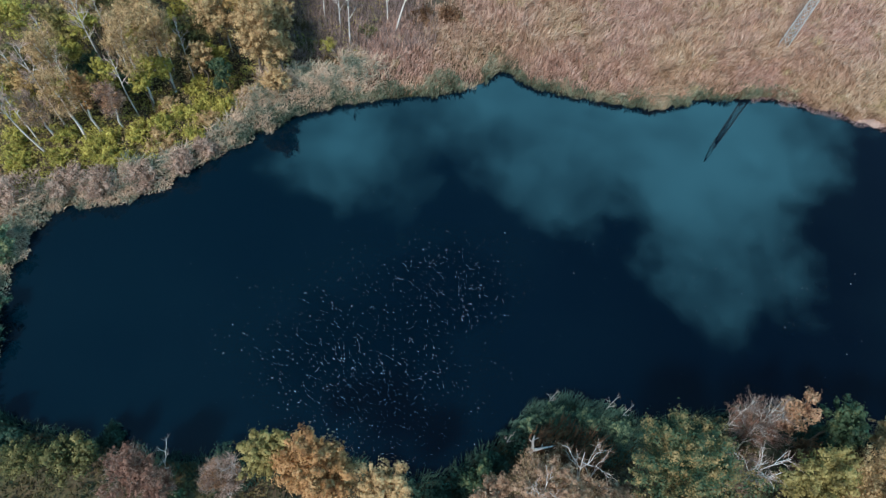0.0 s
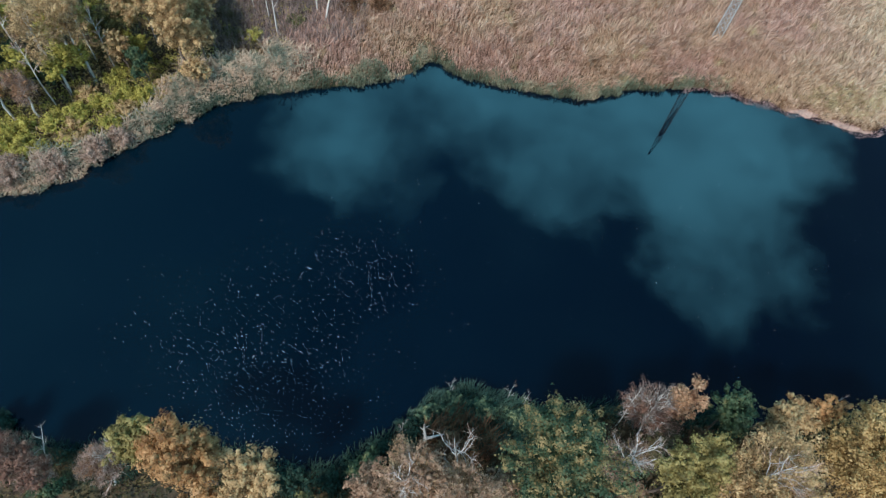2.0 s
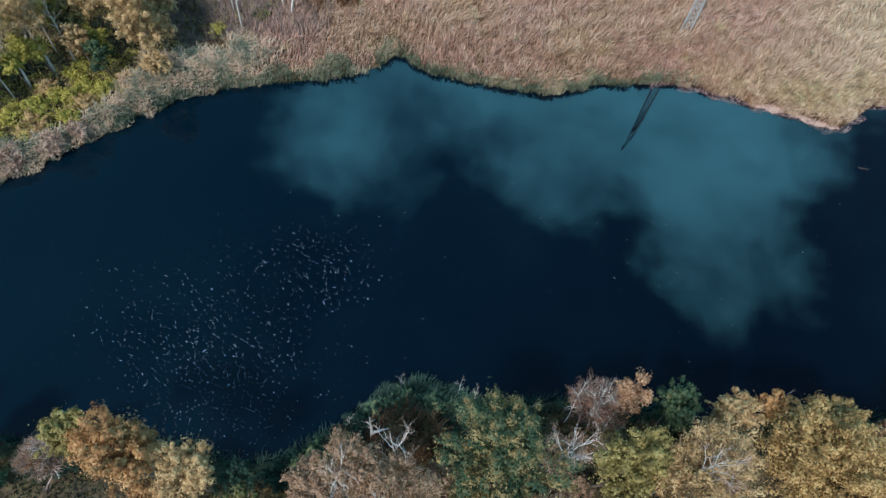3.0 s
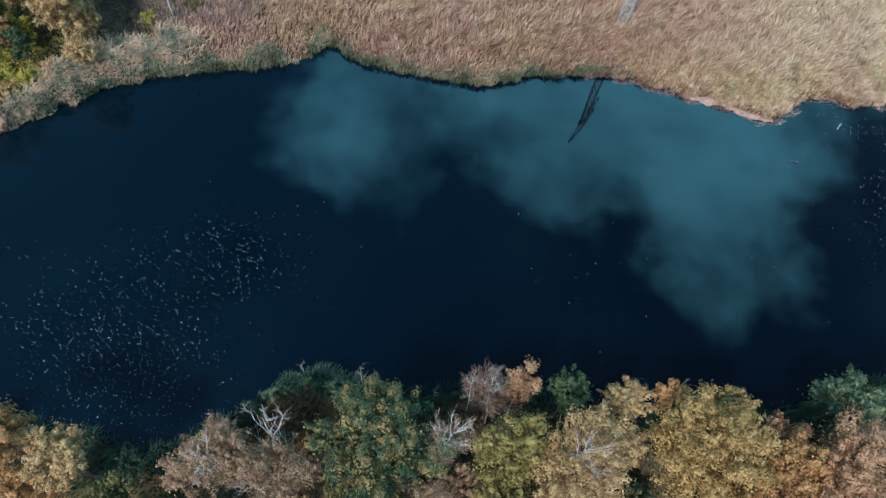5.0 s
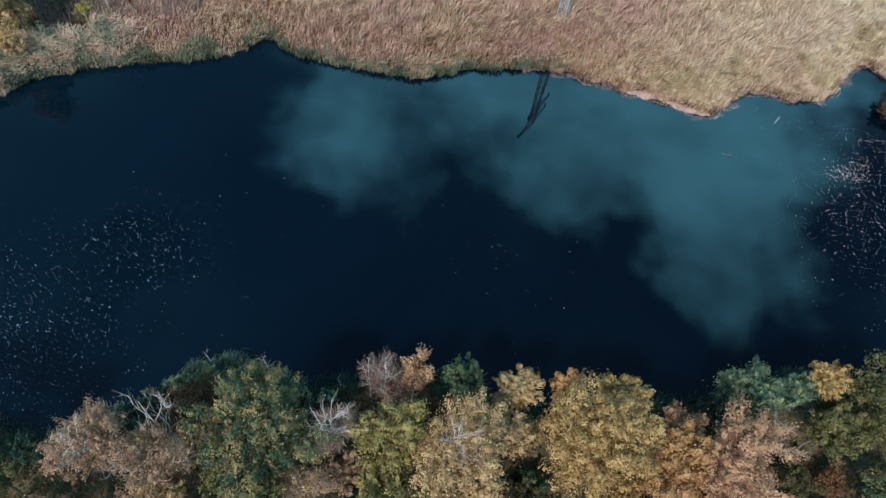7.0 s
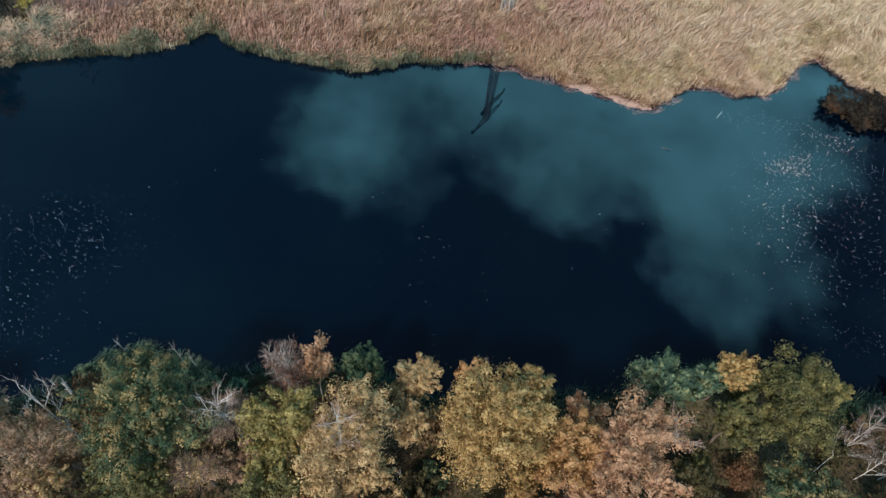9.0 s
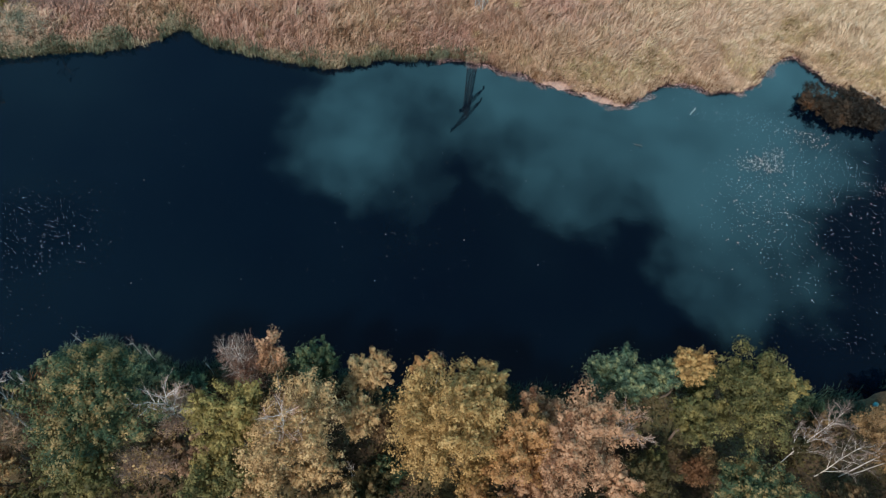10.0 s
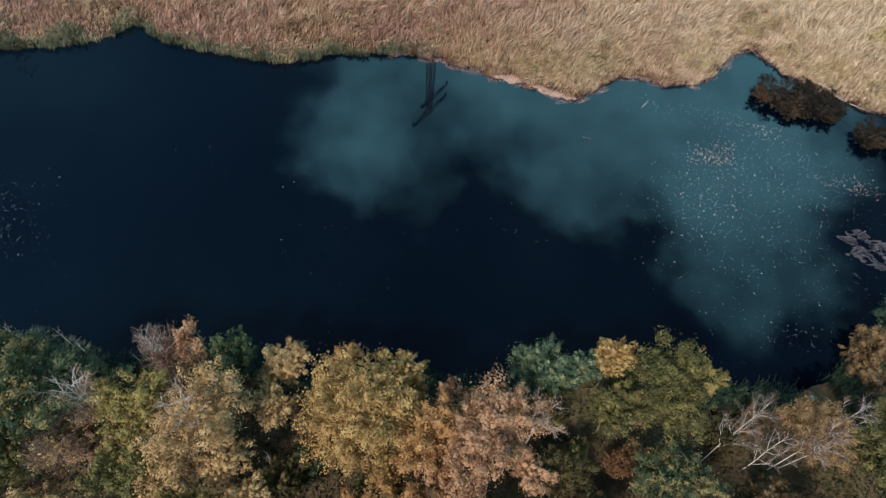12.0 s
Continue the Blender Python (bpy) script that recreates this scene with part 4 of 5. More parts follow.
    shrub(55.6, 12.4, (1.0, 0.9, 1.0), RUST, "small rust-orange bush in the shade", 180, 1500, zc=2.6)
    shrub(52.6, 9.0, (1.4, 1.2, 0.9), RUST, "dark rust-red bush in the shade", 189, 1800, zc=1.8)
    shrub(56.8, 13.6, (1.2, 1.0, 0.9), BROWN, "brown bush beneath tall trees", 198, 1500, zc=1.8)
    bare_tree(61.7, 14.6, 5.5, "leaning bare tree with pale limbs", 181, DEADWOOD, 1.4, forks=13, twigs=1500, twig=GREYTWIG, trunk_r=0.038, low=0.25, lean=(2.8, 4.1), fine=0.014)
    bare_tree(64.7, 15.1, 5.0, "leaning white-barked dead tree", 182, BIRCH, 1.2, forks=11, twigs=900, twig=GREYTWIG, trunk_r=0.036, low=0.2, lean=(0.9, 1.5), fine=0.014)
    leafy_tree(67.6, 17.4, 4.8, (2.2, 2.2, 2.3), OCHRE, "brown fine-twigged tree with pale limbs", 183, 7500, 0.17, lobes=46, twigs=5500)
    bare_tree(68.8, 18.4, 7.4, "white bare fan of limbs in an ochre crown", 190, DEADWOOD, 1.3, forks=8, twigs=350, twig=GREYTWIG, trunk_r=0.05, low=0.6, lean=(0.4, 0.5))
    bare_tree(67.2, 16.0, 7.2, "pale bare limbs standing through twiggy growth", 191, DEADWOOD, 1.2, forks=7, twigs=350, twig=GREYTWIG, trunk_r=0.045, low=0.6)
    bare_tree(33.6, 5.6, 3.4, "bleached dead branch in a dark gap", 192, DEADWOOD, 0.9, forks=5, twigs=60, twig=GREYTWIG, trunk_r=0.045, low=0.3, lean=(0.8, 0.6))
    bare_tree(13.2, 0.6, 8.6, "pale crooked limbs above a tan crown", 193, DEADWOOD, 1.3, forks=8, twigs=150, trunk_r=0.07, low=0.6)
    bare_tree(66.4, 15.6, 7.2, "pale bare limbs above a brown crown", 184, DEADWOOD, 1.4, forks=8, twigs=500, trunk_r=0.05, low=0.45, lean=(1.2, 1.4))
    leafy_tree(71.4, 17.6, 5.0, (2.4, 2.6, 2.4), OLIVE, "olive-brown tree on the southern bank", 185, 8000, lobes=36)
    leafy_tree(72.8, 25.4, 3.2, (1.8, 1.9, 1.7), BROWN, "brown-olive tree at the eastern bank", 186, 6500, 0.2, lobes=32)
    leafy_tree(75.8, 29.0, 2.6, (2.4, 2.0, 1.5), DARK, "dark green willow bush at the eastern bank", 187, 6000, 0.2, lobes=32)
    leafy_tree(78.6, 22.6, 5.0, (2.6, 2.6, 2.4), OLIVE, "olive tree at the eastern bank", 188, 6500)
    for i, (x, y, r) in enumerate([(62.0, 19.6, 1.2), (64.6, 20.0, 1.1), (66.8, 20.6, 1.2), (41.6, 13.8, 1.0), (34.8, 11.2, 1.2), (26.2, 11.8, 1.0), (31.6, 11.8, 1.0), (60.0, 19.8, 1.0)]):
        shrub(x, y, (r, r, 0.8 * r), GREEN if i % 2 else DARK, "low dark green shrub at the waterline", 200 + i, 1700, 0.17)
    # the row behind, whose tops close the lower side of the view
    for i, (x, y, z, r, m, word) in enumerate([
            (9.4, -3.2, 5.6, 2.0, FAWN, "fawn"), (13.4, -2.6, 6.0, 2.2, FAWN, "fawn"), (17.0, -2.2, 5.6, 2.1, OLIVE, "olive"), (23.8, -1.0, 5.6, 2.0, TAN, "tan"), (31.4, 1.4, 6.2, 2.3, YELLOW, "yellow-green"),
            (36.4, 1.0, 3.6, 1.9, UNDER, "dark brown"), (40.0, 3.6, 4.4, 2.0, AMBER, "amber"), (47.0, 5.6, 5.8, 2.6, PINK, "russet"), (50.4, 6.0, 3.6, 1.8, RUST, "rust-brown"), (54.6, 8.2, 4.0, 1.9, UNDER, "dark brown"),
            (62.6, 9.0, 4.0, 2.0, GREEN, "green"), (66.4, 11.4, 4.4, 2.2, BROWN, "brown"), (74.6, 13.0, 5.0, 2.4, OLIVE, "olive"), (5.6, -5.4, 5.0, 2.0, AMBER, "amber")]):
        leafy_tree(x, y, z, (r, r, r * 0.95), m, word + " tree in the row behind the bank", 240 + i, 5200, 0.21, lobes=32)
    # lower growth that fills the gaps between the crowns
    for i, (x, y, z, r, m, word) in enumerate([
            (0.6, -2.6, 4.6, 1.6, AMBER, "amber"), (8.2, 2.2, 2.4, 1.1, GREEN, "green"), (12.8, 4.4, 3.6, 1.2, RUST, "rust-brown"), (16.4, 2.6, 4.4, 1.5, FAWN, "fawn"), (15.2, -0.6, 6.2, 1.6, TAN, "tan"),
            (22.2, 4.2, 3.6, 1.4, BROWN, "brown"), (24.4, 3.6, 4.6, 1.5, FAWN, "fawn"), (24.6, 8.2, 3.0, 1.2, BROWN, "brown"), (28.4, 7.4, 4.6, 1.3, RUSSET, "russet"), (31.6, 9.8, 4.2, 1.3, BROWN, "brown"),
            (35.2, 9.8, 2.6, 1.3, BROWN, "brown"), (36.0, 6.4, 2.4, 1.4, GREEN, "dull green"), (34.0, 3.0, 4.4, 1.7, TAN, "tan"), (32.3, 5.3, 6.2, 1.7, TAN, "tan"), (29.4, 3.4, 6.8, 1.8, TAN, "tan"), (26.6, 3.6, 6.2, 1.5, YELLOW, "yellow"), (41.4, 12.2, 4.0, 1.2, AMBER, "amber"), (41.6, 7.4, 5.2, 1.5, GOLD, "golden"),
            (45.0, 7.2, 6.0, 2.1, PINK, "russet"), (50.2, 14.4, 2.8, 1.4, OLIVE, "olive"), (50.0, 9.6, 5.2, 1.3, PINK, "russet"), (52.6, 12.0, 2.6, 1.3, OLIVE, "olive"), (55.6, 17.4, 4.0, 1.3, OLIVE, "olive"),
            (64.4, 18.0, 2.2, 1.3, BROWN, "brown"), (62.6, 16.8, 1.8, 1.2, UNDER, "brown"), (65.6, 13.4, 3.0, 1.4, BROWN, "brown"), (71.6, 18.4, 2.6, 1.3, OCHRE, "ochre")]):
        leafy_tree(x, y, z, (r, r, r), m, word + " low tree filling a gap between crowns", 560 + i, 3200, 0.2, lobes=20)
    # far end of the view on the west
    for i, (x, y, r) in enumerate([(-32.2, 9.2, 1.6), (-29.9, 4.6, 1.6), (-28.6, 2.2, 1.3), (-24.6, -2.9, 1.4), (-22.6, -3.4, 1.2)]):
        shrub(x, y, (r, r, 0.8 * r), TEAL if i < 3 else DARK, "grey-green bush on the western bank" if i < 3 else "dark green bush at the pond's corner", 220 + i, 3200, 0.2)


def build_west_wood():
    leafy_tree(-20.2, 33.6, 6.2, (2.3, 2.1, 3.0), TAN, "tall golden-tan tree at the wood's edge", 301, 12000, 0.21, lobes=46)
    leafy_tree(-22.0, 36.2, 6.0, (2.2, 2.1, 2.8), GOLD, "golden tree in the wood", 302, 6500, lobes=32)
    leafy_tree(-24.6, 34.4, 6.4, (2.0, 2.0, 2.9), TAN, "tan-olive tree in the wood", 303, 6000, lobes=30)
    leafy_tree(-18.2, 31.8, 2.6, (1.4, 1.2, 1.0), TAN, "low tan bush beside reeds", 304, 2600, 0.2)
    leafy_tree(-22.6, 30.4, 3.6, (1.1, 1.0, 1.6), GREEN, "dark green ivy-clad tree", 305, 4200, 0.2, lobes=22)
    leafy_tree(-27.3, 29.2, 8.4, (1.6, 1.5, 2.7), TAN, "birch with thin olive-tan crown", 311, 3600, 0.18, lobes=24, bark=BIRCH, twigs=2200, twig=TANTWIG, name="birch_tree")
    leafy_tree(-28.2, 26.6, 8.8, (1.6, 1.5, 2.4), TAN, "birch with pale tan crown", 312, 2600, 0.16, lobes=22, bark=BIRCH, twigs=2600, twig=TANTWIG, name="birch_tree")
    leafy_tree(-28.0, 26.4, 4.2, (0.7, 0.7, 1.6), LIME, "yellow-green creeper over a trunk", 313, 2200, 0.2, lobes=12)
    leafy_tree(-27.2, 28.8, 4.2, (0.7, 0.7, 1.5), LIME, "yellow-green creeper over a birch", 314, 2200, 0.2, lobes=12)
    leafy_tree(-31.9, 21.6, 7.0, (1.2, 1.1, 2.0), TAN, "slim birch with thin tan crown", 315, 1500, 0.16, lobes=18, bark=BIRCH, twigs=2200, twig=TANTWIG, name="birch_tree")
    leafy_tree(-31.2, 22.8, 6.2, (0.9, 0.9, 1.7), AMBER, "slim birch with golden leaves", 316, 2400, 0.19, lobes=16, bark=BIRCH, name="birch_tree")
    leafy_tree(-29.6, 23.8, 4.8, (1.1, 1.0, 1.8), PINK, "young birch with pale pinkish twigs", 317, 1300, 0.16, lobes=16, bark=BIRCH, twigs=2600, twig=TWIG, name="birch_tree")
    bare_tree(-33.9, 19.0, 7.6, "leaning white birch trunk near shore", 318, BIRCH, 1.1, forks=6, twigs=2200, twig=TWIG, trunk_r=0.10, low=0.6, lean=(-1.2, -0.4), name="birch_tree")
    leafy_tree(-34.0, 20.6, 5.2, (1.3, 1.2, 1.6), TAN, "pinkish twiggy tree among birches", 319, 900, 0.16, lobes=16, bark=BIRCH, twigs=3000, twig=TWIG)
    bare_tree(-34.4, 22.4, 9.6, "bare white birch with steep limbs", 320, BIRCH, 1.1, forks=7, twigs=900, twig=TWIG, trunk_r=0.085, low=0.45, name="birch_tree")
    leafy_tree(-34.6, 24.6, 7.4, (1.8, 1.7, 2.4), TAN, "birch with wide pale tan crown", 321, 3000, 0.17, lobes=26, bark=BIRCH, twigs=2600, twig=TANTWIG, name="birch_tree")
    bare_tree(-33.4, 28.6, 10.0, "bare white birch within the wood", 322, BIRCH, 1.2, forks=8, twigs=600, twig=TWIG, trunk_r=0.10, low=0.55, name="birch_tree")
    leafy_tree(-30.4, 31.2, 7.0, (1.8, 1.8, 2.6), TAN, "olive-tan birch within the wood", 323, 5200, 0.18, lobes=28, bark=BIRCH, twigs=1500, name="birch_tree")
    for i, (x, y, z, r, m, word) in enumerate([
            (-37.2, 30.0, 5.0, 1.9, YELLOW, "yellow-green"), (-33.6, 27.0, 3.4, 1.3, GREEN, "green"), (-30.2, 27.4, 2.8, 1.2, GREEN, "green"), (-38.6, 25.0, 4.4, 1.9, OLIVE, "olive"),
            (-40.6, 28.6, 6.4, 2.2, LIME, "yellow-green"), (-36.6, 33.8, 6.4, 2.0, YELLOW, "yellow-green"), (-33.4, 34.2, 6.4, 2.2, OLIVE, "olive"), (-28.4, 36.4, 6.2, 2.2, LIME, "yellow-green"),
            (-41.6, 33.4, 6.6, 2.4, OLIVE, "olive"), (-37.0, 21.6, 3.4, 1.6, LIME, "yellow-green"), (-25.4, 31.6, 3.6, 1.4, OLIVE, "olive"), (-30.8, 38.6, 6.5, 2.4, TAN, "tan"),
            (-26.2, 40.4, 6.5, 2.4, AMBER, "amber"), (-38.0, 38.2, 6.5, 2.4, TAN, "tan"), (-21.8, 40.6, 5.2, 2.0, TAN, "tan")]):
        leafy_tree(x, y, z, (r, r, r * 1.15), m, word + " tree within the birch wood", 340 + i, 4600, 0.21, lobes=26)
    for i, (x, y, z, r, m, word) in enumerate([
            (-29.4, 28.8, 3.2, 1.3, LIME, "yellow-green"), (-32.6, 25.2, 3.0, 1.3, LIME, "yellow-green"), (-35.8, 27.4, 4.4, 1.5, LIME, "yellow-green"), (-24.0, 32.4, 3.0, 1.3, LIME, "yellow-green"),
            (-36.6, 23.4, 4.6, 1.5, GOLD, "golden"), (-26.0, 33.4, 5.0, 1.5, OLIVE, "olive"), (-28.4, 33.0, 4.6, 1.4, LIME, "yellow-green"), (-31.6, 33.6, 5.0, 1.6, TAN, "tan"),
            (-39.4, 22.0, 4.4, 1.6, LIME, "yellow-green"), (-35.2, 31.6, 6.6, 1.6, TAN, "tan"), (-23.4, 38.0, 5.6, 1.6, LIME, "yellow-green"), (-19.8, 37.8, 4.8, 1.4, TAN, "tan"), (-18.8, 34.6, 4.2, 1.5, TAN, "tan"), (-24.6, 30.8, 4.6, 1.3, TAN, "tan"), (-31.0, 26.0, 4.8, 1.3, LIME, "yellow-green"), (-33.8, 23.0, 4.6, 1.2, LIME, "yellow-green"), (-30.0, 30.0, 5.4, 1.3, LIME, "yellow-green"), (-34.2, 29.4, 6.2, 1.4, LIME, "yellow-green"), (-26.8, 32.2, 5.0, 1.4, YELLOW, "yellow")]):
        leafy_tree(x, y, z, (r * 0.9, r * 0.9, r * 1.3), m, word + " young tree among the birches", 480 + i, 2600, 0.2, lobes=18)
    for i, (x, y, r) in enumerate([
            (-24.6, 26.4, 1.7), (-27.6, 23.4, 1.7), (-30.8, 20.2, 1.5), (-25.4, 22.8, 1.5), (-28.2, 20.6, 1.5), (-32.8, 18.6, 1.4), (-35.6, 17.6, 1.6), (-22.8, 26.8, 1.3), (-26.2, 24.8, 1.6),
            (-24.0, 28.4, 1.3), (-22.4, 29.0, 1.4), (-20.8, 30.2, 1.2), (-25.8, 30.0, 1.5), (-29.6, 22.0, 1.4), (-33.2, 21.0, 1.2), (-27.0, 27.2, 1.2), (-36.8, 20.0, 1.5), (-23.2, 24.6, 1.1)]):
        shrub(x, y, (0.9 * r, 0.9 * r, 0.5 * r), TAN if i % 4 == 3 else LIME, "tan-brown shrub beneath the birches" if i % 4 == 3 else "bright yellow-green shrub beneath the birches", 370 + i, 3000, 0.18, zc=1.1)
    for i, (x, y, r) in enumerate([(-33.6, 14.6, 1.9), (-30.6, 16.6, 1.7), (-28.0, 17.3, 1.6), (-25.4, 19.0, 1.4), (-23.2, 21.6, 1.2), (-35.4, 11.6, 1.5), (-21.8, 23.8, 1.1)]):
        shrub(x, y, (r, r, 0.8 * r), PALEFAWN, "pale pinkish-fawn bush over the shore", 400 + i, 2200, 0.18, twigs=1200)
    for i, (x, y, h) in enumerate([(-29.0, 25.4, 8.4), (-30.6, 28.2, 8.8), (-33.0, 30.4, 9.4), (-36.0, 26.6, 9.0), (-26.0, 30.8, 8.0), (-37.4, 23.4, 8.6), (-32.6, 23.6, 8.2), (-24.6, 35.8, 8.6), (-35.4, 20.0, 7.4), (-28.6, 31.6, 8.8)]):
        bare_tree(x, y, h, "slender white birch with thin twigs", 500 + i, BIRCH, 0.8, forks=7, twigs=420, twig=TWIG, trunk_r=0.075, low=0.5, depth=2, name="birch_tree")
    # pale trunks between wood and marsh
    bare_tree(-13.9, 40.6, 9.0, "bare white tree with a broken foot", 421, DEADWOOD, 1.2, forks=6, twigs=900, twig=GREYTWIG, trunk_r=0.095, low=0.35, name="dead_tree")
    bare_tree(-11.3, 45.0, 8.4, "bare white birch trunk beside reeds", 422, BIRCH, 1.1, forks=5, twigs=500, twig=GREYTWIG, trunk_r=0.085, low=0.4, name="birch_tree")
    bare_tree(-10.2, 44.2, 7.6, "leaning white birch beside reeds", 423, BIRCH, 1.1, forks=4, twigs=400, twig=GREYTWIG, trunk_r=0.12, low=0.5, lean=(1.6, 0.6), name="birch_tree")
    bare_tree(-17.6, 43.4, 7.6, "slim bare grey tree at the marsh", 424, BIRCH, 1.0, forks=4, twigs=900, twig=GREYTWIG, trunk_r=0.07, low=0.4)
    bare_tree(-15.6, 42.6, 7.0, "grey bare tree with crooked limbs", 425, DEADWOOD, 1.2, forks=5, twigs=900, twig=GREYTWIG, trunk_r=0.08, low=0.35)
    for i, (x, y, r, m, w) in enumerate([(-15.8, 39.0, 1.0, LIME, "yellow-green"), (-12.6, 42.4, 1.1, OLIVE, "olive"), (-17.6, 38.4, 1.0, OLIVE, "olive"), (-8.0, 46.4, 1.3, RUST, "rust-brown"), (-5.2, 47.8, 1.3, RUST, "rust-brown"), (-19.4, 41.0, 1.0, UNDER, "brown")]):
        shrub(x, y, (r, r, 0.8 * r), m, w + " bush at the reeds' inner edge", 430 + i, 1700, 0.18)


def build_east_shore():
    for i, (x, y, rx, ry) in enumerate([(67.4, 54.6, 2.0, 2.4), (69.6, 55.6, 2.2, 2.2), (71.6, 54.2, 2.2, 1.7), (73.4, 55.0, 2.0, 1.5), (77.0, 52.0, 2.0, 1.9), (69.6, 53.4, 1.8, 1.3), (79.6, 52.6, 2.2, 2.2), (71.4, 56.4, 1.8, 1.2)]):
        shrub(x, y, (rx, ry, 0.5), ROTTEN, "low dark brown bush sprawling over water", 450 + i, 6500, 0.16, zc=0.45, name="sprawling_bush")
    for i, (x, y, r) in enumerate([(77.0, 66.0, 1.5), (78.9, 64.8, 1.6), (79.4, 67.4, 1.6), (81.2, 66.0, 1.7)]):
        shrub(x, y, (r, r, 0.9), CANARY, "flat yellow bush among reeds", 460 + i, 2600, 0.2, zc=1.5)
    rng = np.random.default_rng(5)
    ob = thing("fallen_pole", (72.2, 57.1, 0.7), "thin pale pole lying across a dark bush", "branch")
    part("stem", *tube(limb_line(rng, (-0.3, 0.4, 0.3), (4.2, -2.4, 0.5), 0), np.linspace(0.035, 0.02, 5), 6), DEADWOOD, ob, smooth=True)


build_south_bank()
build_west_wood()
build_east_shore()


# ---- the pylon in the marsh ----
def build_pylon(x, y, height, turn):
    ob = thing("pylon", (x, y, ground_z(x, y) - 0.1), "galvanised steel lattice power pylon standing in reeds", "pylon")
    ob.rotation_euler = (0, 0, turn)
    foot, head = 0.50, 0.26
    half = lambda z: foot + (head - foot) * min(1, z / (height * 0.92))
    corners = ((-1, -1), (1, -1), (1, 1), (-1, 1))
    for sx, sy in corners:
        part("leg", *box_bar((sx * foot, sy * foot, 0), (sx * head, sy * head, height), 0.075), STEEL, ob)
    z, level = 0.15, []
    while z < height - 0.5:
        level.append(z)
        z += max(0.75, half(z) * 2.6)
    level.append(height)
    for a, b in zip(level, level[1:]):
        ha, hb = half(a), half(b)
        for (sx, sy), (tx, ty) in zip(corners, corners[1:] + corners[:1]):
            part("brace", *box_bar((sx * ha, sy * ha, a), (tx * hb, ty * hb, b), 0.034), STEEL, ob)
            part("brace", *box_bar((tx * ha, ty * ha, a), (sx * hb, sy * hb, b), 0.034), STEEL, ob)
            part("strut", *box_bar((sx * hb, sy * hb, b), (tx * hb, ty * hb, b), 0.034), STEEL, ob)
    for z, reach, side in ((height - 0.1, 3.7, 1), (height - 0.1, 3.3, -1), (height - 2.1, 3.8, 1), (height - 2.1, 1.6, -1)):
        pieces = [box_bar((0, s * head, z), (side * reach, s * 0.06, z), 0.06) for s in (-1, 1)]
        pieces += [box_bar((0, s * head, z - 0.6), (side * reach, s * 0.06, z), 0.05) for s in (-1, 1)]
        for k in (0.2, 0.4, 0.6, 0.8):
            w = head * (1 - k) + 0.06 * k
            pieces.append(box_bar((side * reach * k, -w, z), (side * reach * k, w, z), 0.04))
            pieces.append(box_bar((side * reach * k, w, z), (side * reach * (k - 0.2), -w, z), 0.04))
            pieces.append(box_bar((side * reach * k, w, z), (side * reach * k, w, z - 0.6 * (1 - k)), 0.04))
        arm = part("crossarm", *joined(pieces), STEEL, ob)
        discs = [tube([(side * reach, 0, z - 0.1 - 0.12 * i), (side * reach, 0, z - 0.2 - 0.12 * i)], [0.11, 0.05], 8) for i in range(5)]
        part("insulator", *joined(discs), GLASSY, arm, "brown disc insulator string")


build_pylon(30.7, 55.0, 14.0, radians(70))


# ---- floating leaves, litter and driftwood ----
def floating(name, label, material, blobs, count, size, seed):
    """Loose leaves drifting flat on the water in patches."""
    rng = np.random.default_rng(seed)
    w = np.array([b[4] for b in blobs])
    pick = rng.choice(len(blobs), count, p=w / w.sum())
    B = np.array(blobs)[pick]
    x, y = B[:, 0] + rng.normal(0, 0.55, count) * B[:, 2], B[:, 1] + rng.normal(0, 0.55, count) * B[:, 3]
    k = (shore_distance(x, y) < -0.15)
    P = np.stack([x[k], y[k], np.full(k.sum(), 0.012)], 1)
    N = unit(rng.normal(0, 0.08, P.shape) + [0, 0, 1])
    V, F = leaves(P, N, size * np.where(rng.uniform(size=len(P)) < 0.14, 1.6, rng.uniform(0.6, 1.15, len(P))), rng, 0.8, 0.05)
    tagged(new(name, mesh_of(name, V, F, material)), label, "floating leaves", kind="stuff")


floating("floating_leaves", "pale fallen leaves scattered over dark water", FLECK,
         [(-3, 8.5, 8, 5.5, 4), (2.5, 17.0, 5, 4.5, 2.4), (0, 5, 8, 3.5, 1.6), (-2, 13, 10, 7, 1.6), (31, 24, 9, 6, 0.5), (16, 26, 18, 9, 0.5), (68, 27.4, 5, 1.8, 0.6), (70, 45, 8, 5, 3), (66, 40, 10, 10, 3.4), (61, 38, 5, 7, 1.6), (72, 34, 7, 6, 1.0), (60, 50, 8, 2, 1.4), (66, 36, 6, 8, 0.8), (50, 34, 14, 10, 0.8)], 5200, 0.052, 31)
floating("drifted_leaves", "pinkish fallen leaves drifted together on water", PINKFLECK,
         [(61.4, 44.2, 1.9, 1.2, 1.2), (63.0, 45.8, 1.6, 1.4, 0.8), (53.8, 53.2, 1.4, 0.6, 1.4), (66.5, 49.5, 3, 1.2, 0.7), (61.5, 39.4, 2.6, 3.4, 0.6), (75, 45, 3, 1, 0.8), (66, 42, 9, 8, 1.0), (62, 36, 4, 7, 0.4)], 1200, 0.085, 32)


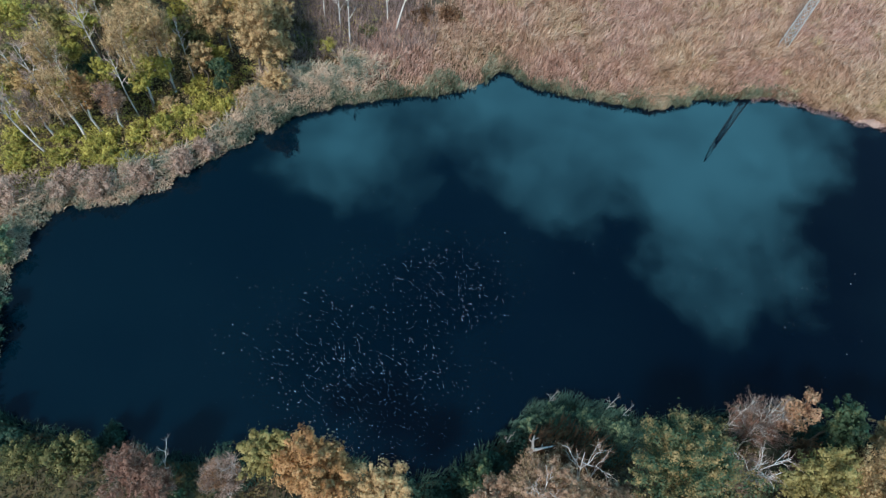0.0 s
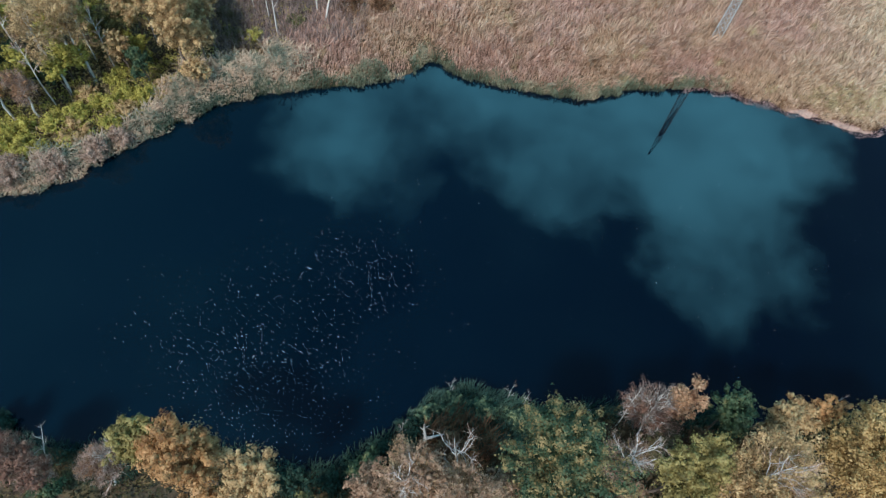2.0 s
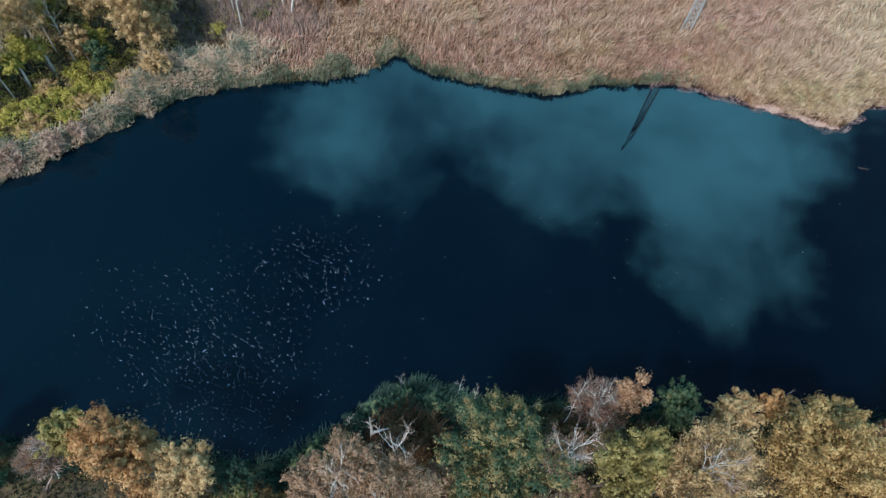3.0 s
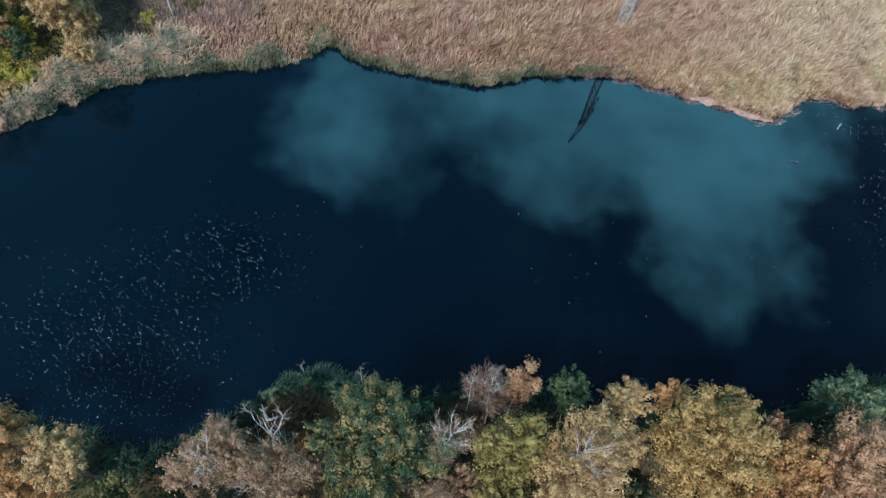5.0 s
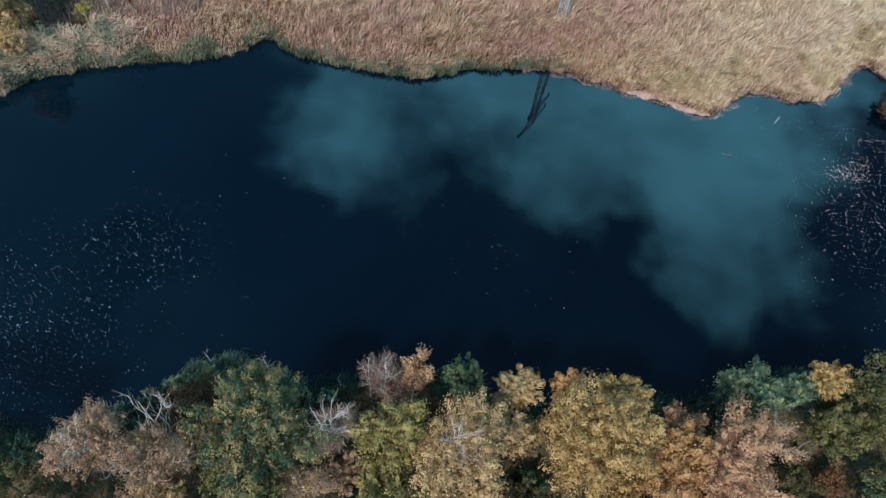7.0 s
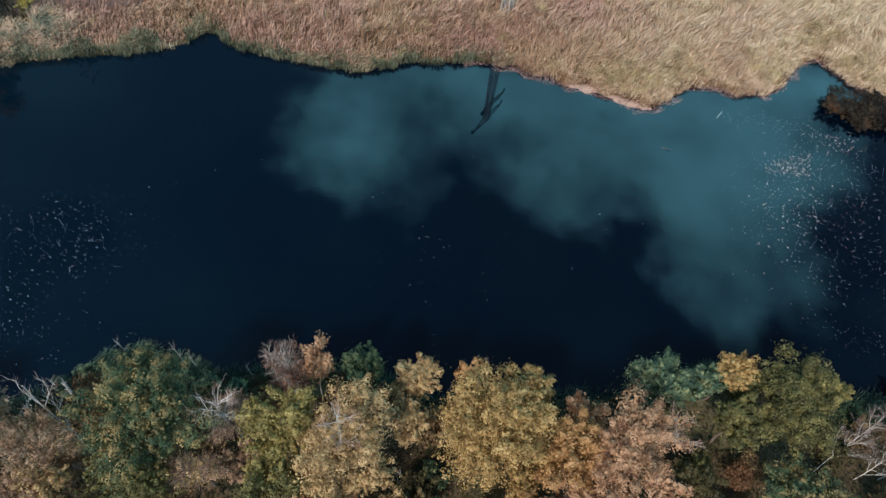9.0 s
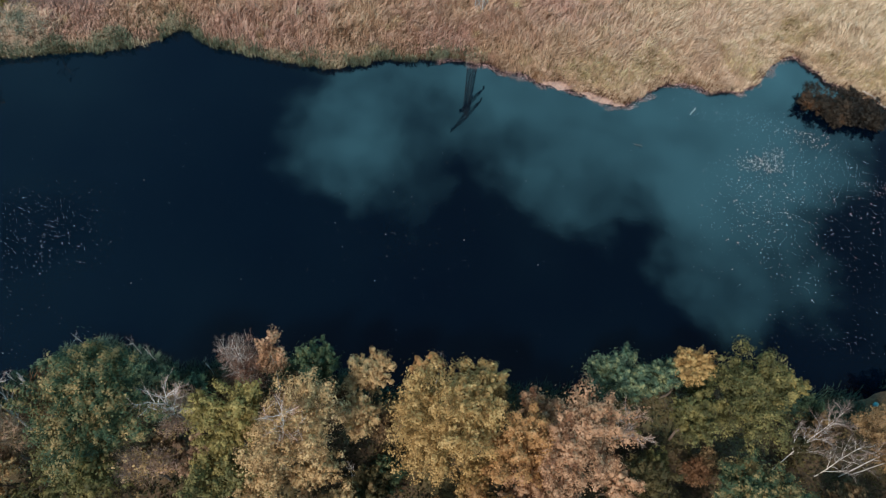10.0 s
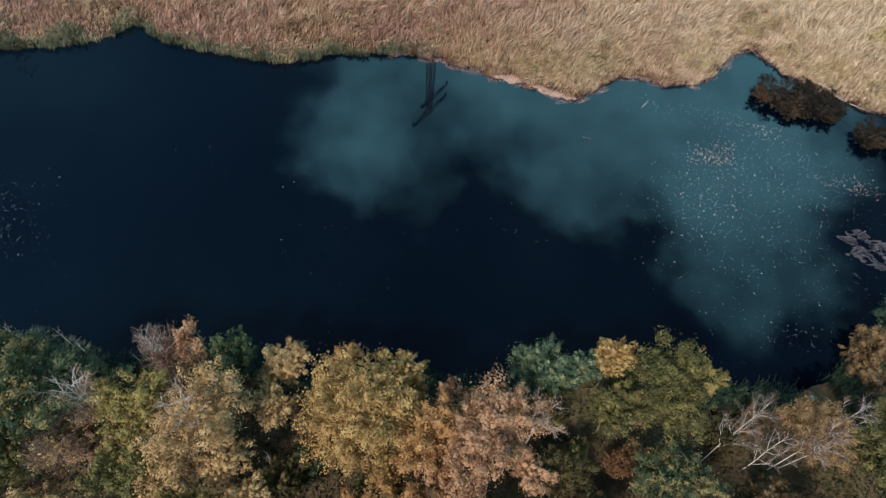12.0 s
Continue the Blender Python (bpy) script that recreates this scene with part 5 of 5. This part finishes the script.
def leaf_raft(x, y, rx, ry, seed):
    """A matted raft of drowned leaves and weed with lobes and holes."""
    rng = np.random.default_rng(seed)
    n = 9000
    a, r = rng.uniform(0, 2 * np.pi, n), np.sqrt(rng.uniform(0, 1, n))
    edge = 1 + 0.22 * np.sin(3 * a + 1) + 0.14 * np.sin(7 * a) + 0.08 * np.sin(13 * a + 2)
    px, py = x + rx * r * edge * np.cos(a), y + ry * r * edge * np.sin(a)
    k = (wave(px, py, 2.3, 1.0) > -0.35 + 0.5 * rng.uniform(size=n) * (r < 0.8)) & (rng.uniform(size=n) < 0.35 + 0.65 * r ** 2)
    P = np.stack([px[k], py[k], np.full(k.sum(), 0.014)], 1)
    V, F = leaves(P, unit(rng.normal(0, 0.1, P.shape) + [0, 0, 1]), 0.085, rng, 0.7, 0.05)
    tagged(new("leaf_raft", mesh_of("leaf_raft", V, F, RAFTLEAF)), "matted greyish-pink raft of drowned leaves", "floating leaves", kind="stuff")


def shore_litter():
    rng = np.random.default_rng(33)
    n = 90000
    x, y = rng.uniform(28, 84, n), rng.uniform(45, 64, n)
    d = shore_distance(x, y)
    k = (d > -0.55 - 0.3 * ((x > 31) & (x < 48)) - 0.5 * wave(x, y, 0.8, 2) - 0.4 * rng.uniform(size=n)) & (d < 0.35)
    P = np.stack([x[k], y[k], np.maximum(lift(d[k]), 0) + 0.03], 1)
    V, F = leaves(P, unit(rng.normal(0, 0.35, P.shape) + [0, 0, 1]), 0.10, rng)
    tagged(new("shore_litter", mesh_of("shore_litter", V, F, PINKFLECK)), "pinkish leaf litter washed up along the reeds", "leaf litter", kind="stuff")


def mud_spit(x, y, long, turn, seed):
    rng = np.random.default_rng(seed)
    a = np.linspace(0, 2 * np.pi, 40, endpoint=False)
    rim = np.stack([np.cos(a) * long * (1 + 0.13 * np.sin(3 * a)), np.sin(a) * (0.62 + 0.16 * np.cos(5 * a + seed) + 0.12 * np.cos(9 * a)), np.full(40, -0.08)], 1)
    mid = rim * [0.72, 0.68, 0] + [0, 0, 0.12] + rng.normal(0, 0.015, rim.shape)
    V = np.vstack([rim, mid, [[0, 0, 0.17]]])
    i = np.arange(40)
    j = (i + 1) % 40
    F = np.concatenate([np.stack([i, j, j + 40, i + 40], 1), np.stack([i + 40, j + 40, np.full(40, 80), np.full(40, 80)], 1)])
    me = bpy.data.meshes.new("mud_spit")
    me.from_pydata([tuple(v) for v in V], [], [tuple(dict.fromkeys(int(q) for q in f)) for f in F])
    me.materials.append(MUD)
    ob = tagged(new("mud_spit", me), "pale pinkish mud spit at the reeds' edge", "mud bank", kind="structure")
    ob.matrix_world = pose(x, y, 0.0, 0, 0, turn)


def driftwood(x, y, length, turn, label, seed, material):
    rng = np.random.default_rng(seed)
    ob = thing("driftwood", (x, y, 0.0), label, "branch")
    a = radians(turn)
    end = (math.cos(a) * length, math.sin(a) * length, 0.12)
    part("stem", *tube(limb_line(rng, (0, 0, 0.0), end, 0), np.linspace(0.026, 0.010, 5), 6), material, ob, smooth=True)
    part("side_shoot", *tube(limb_line(rng, (end[0] * 0.5, end[1] * 0.5, 0.05), (end[0] * 0.8 + 0.1, end[1] * 0.7, 0.2), 0), np.linspace(0.02, 0.008, 5), 5), material, ob, smooth=True)


shore_litter()
leaf_raft(76.6, 38.1, 3.1, 1.6, 41)
mud_spit(45.4, 48.0, 2.7, -6, 34)
mud_spit(40.6, 48.5, 2.4, 1, 38)
mud_spit(66.4, 62.2, 1.9, -8, 37)
mud_spit(75.5, 57.9, 2.4, -14, 39)
driftwood(54.5, 48.8, 1.3, 68, "bleached stick floating on the pond", 35, DEADWOOD)
driftwood(49.3, 43.0, 0.9, -14, "small dark stick floating on the pond", 36, BARK)


def bucket(x, y):
    ob = thing("plastic_bucket", (x, y, ground_z(x, y)), "small turquoise plastic bucket on the muddy bank", "bucket")
    part("body", *tube([(0, 0, 0), (0, 0, 0.02), (0, 0, 0.3), (0, 0, 0.31), (0, 0, 0.05)], [0.02, 0.14, 0.18, 0.17, 0.12], 18), CYAN, ob, smooth=True)
    part("handle", *tube([(0.18 * math.cos(t), 0.03, 0.3 + 0.14 * math.sin(t)) for t in np.linspace(0, math.pi, 9)], [0.008] * 9, 5), STEEL, ob, "thin wire handle")


bucket(70.0, 22.2)
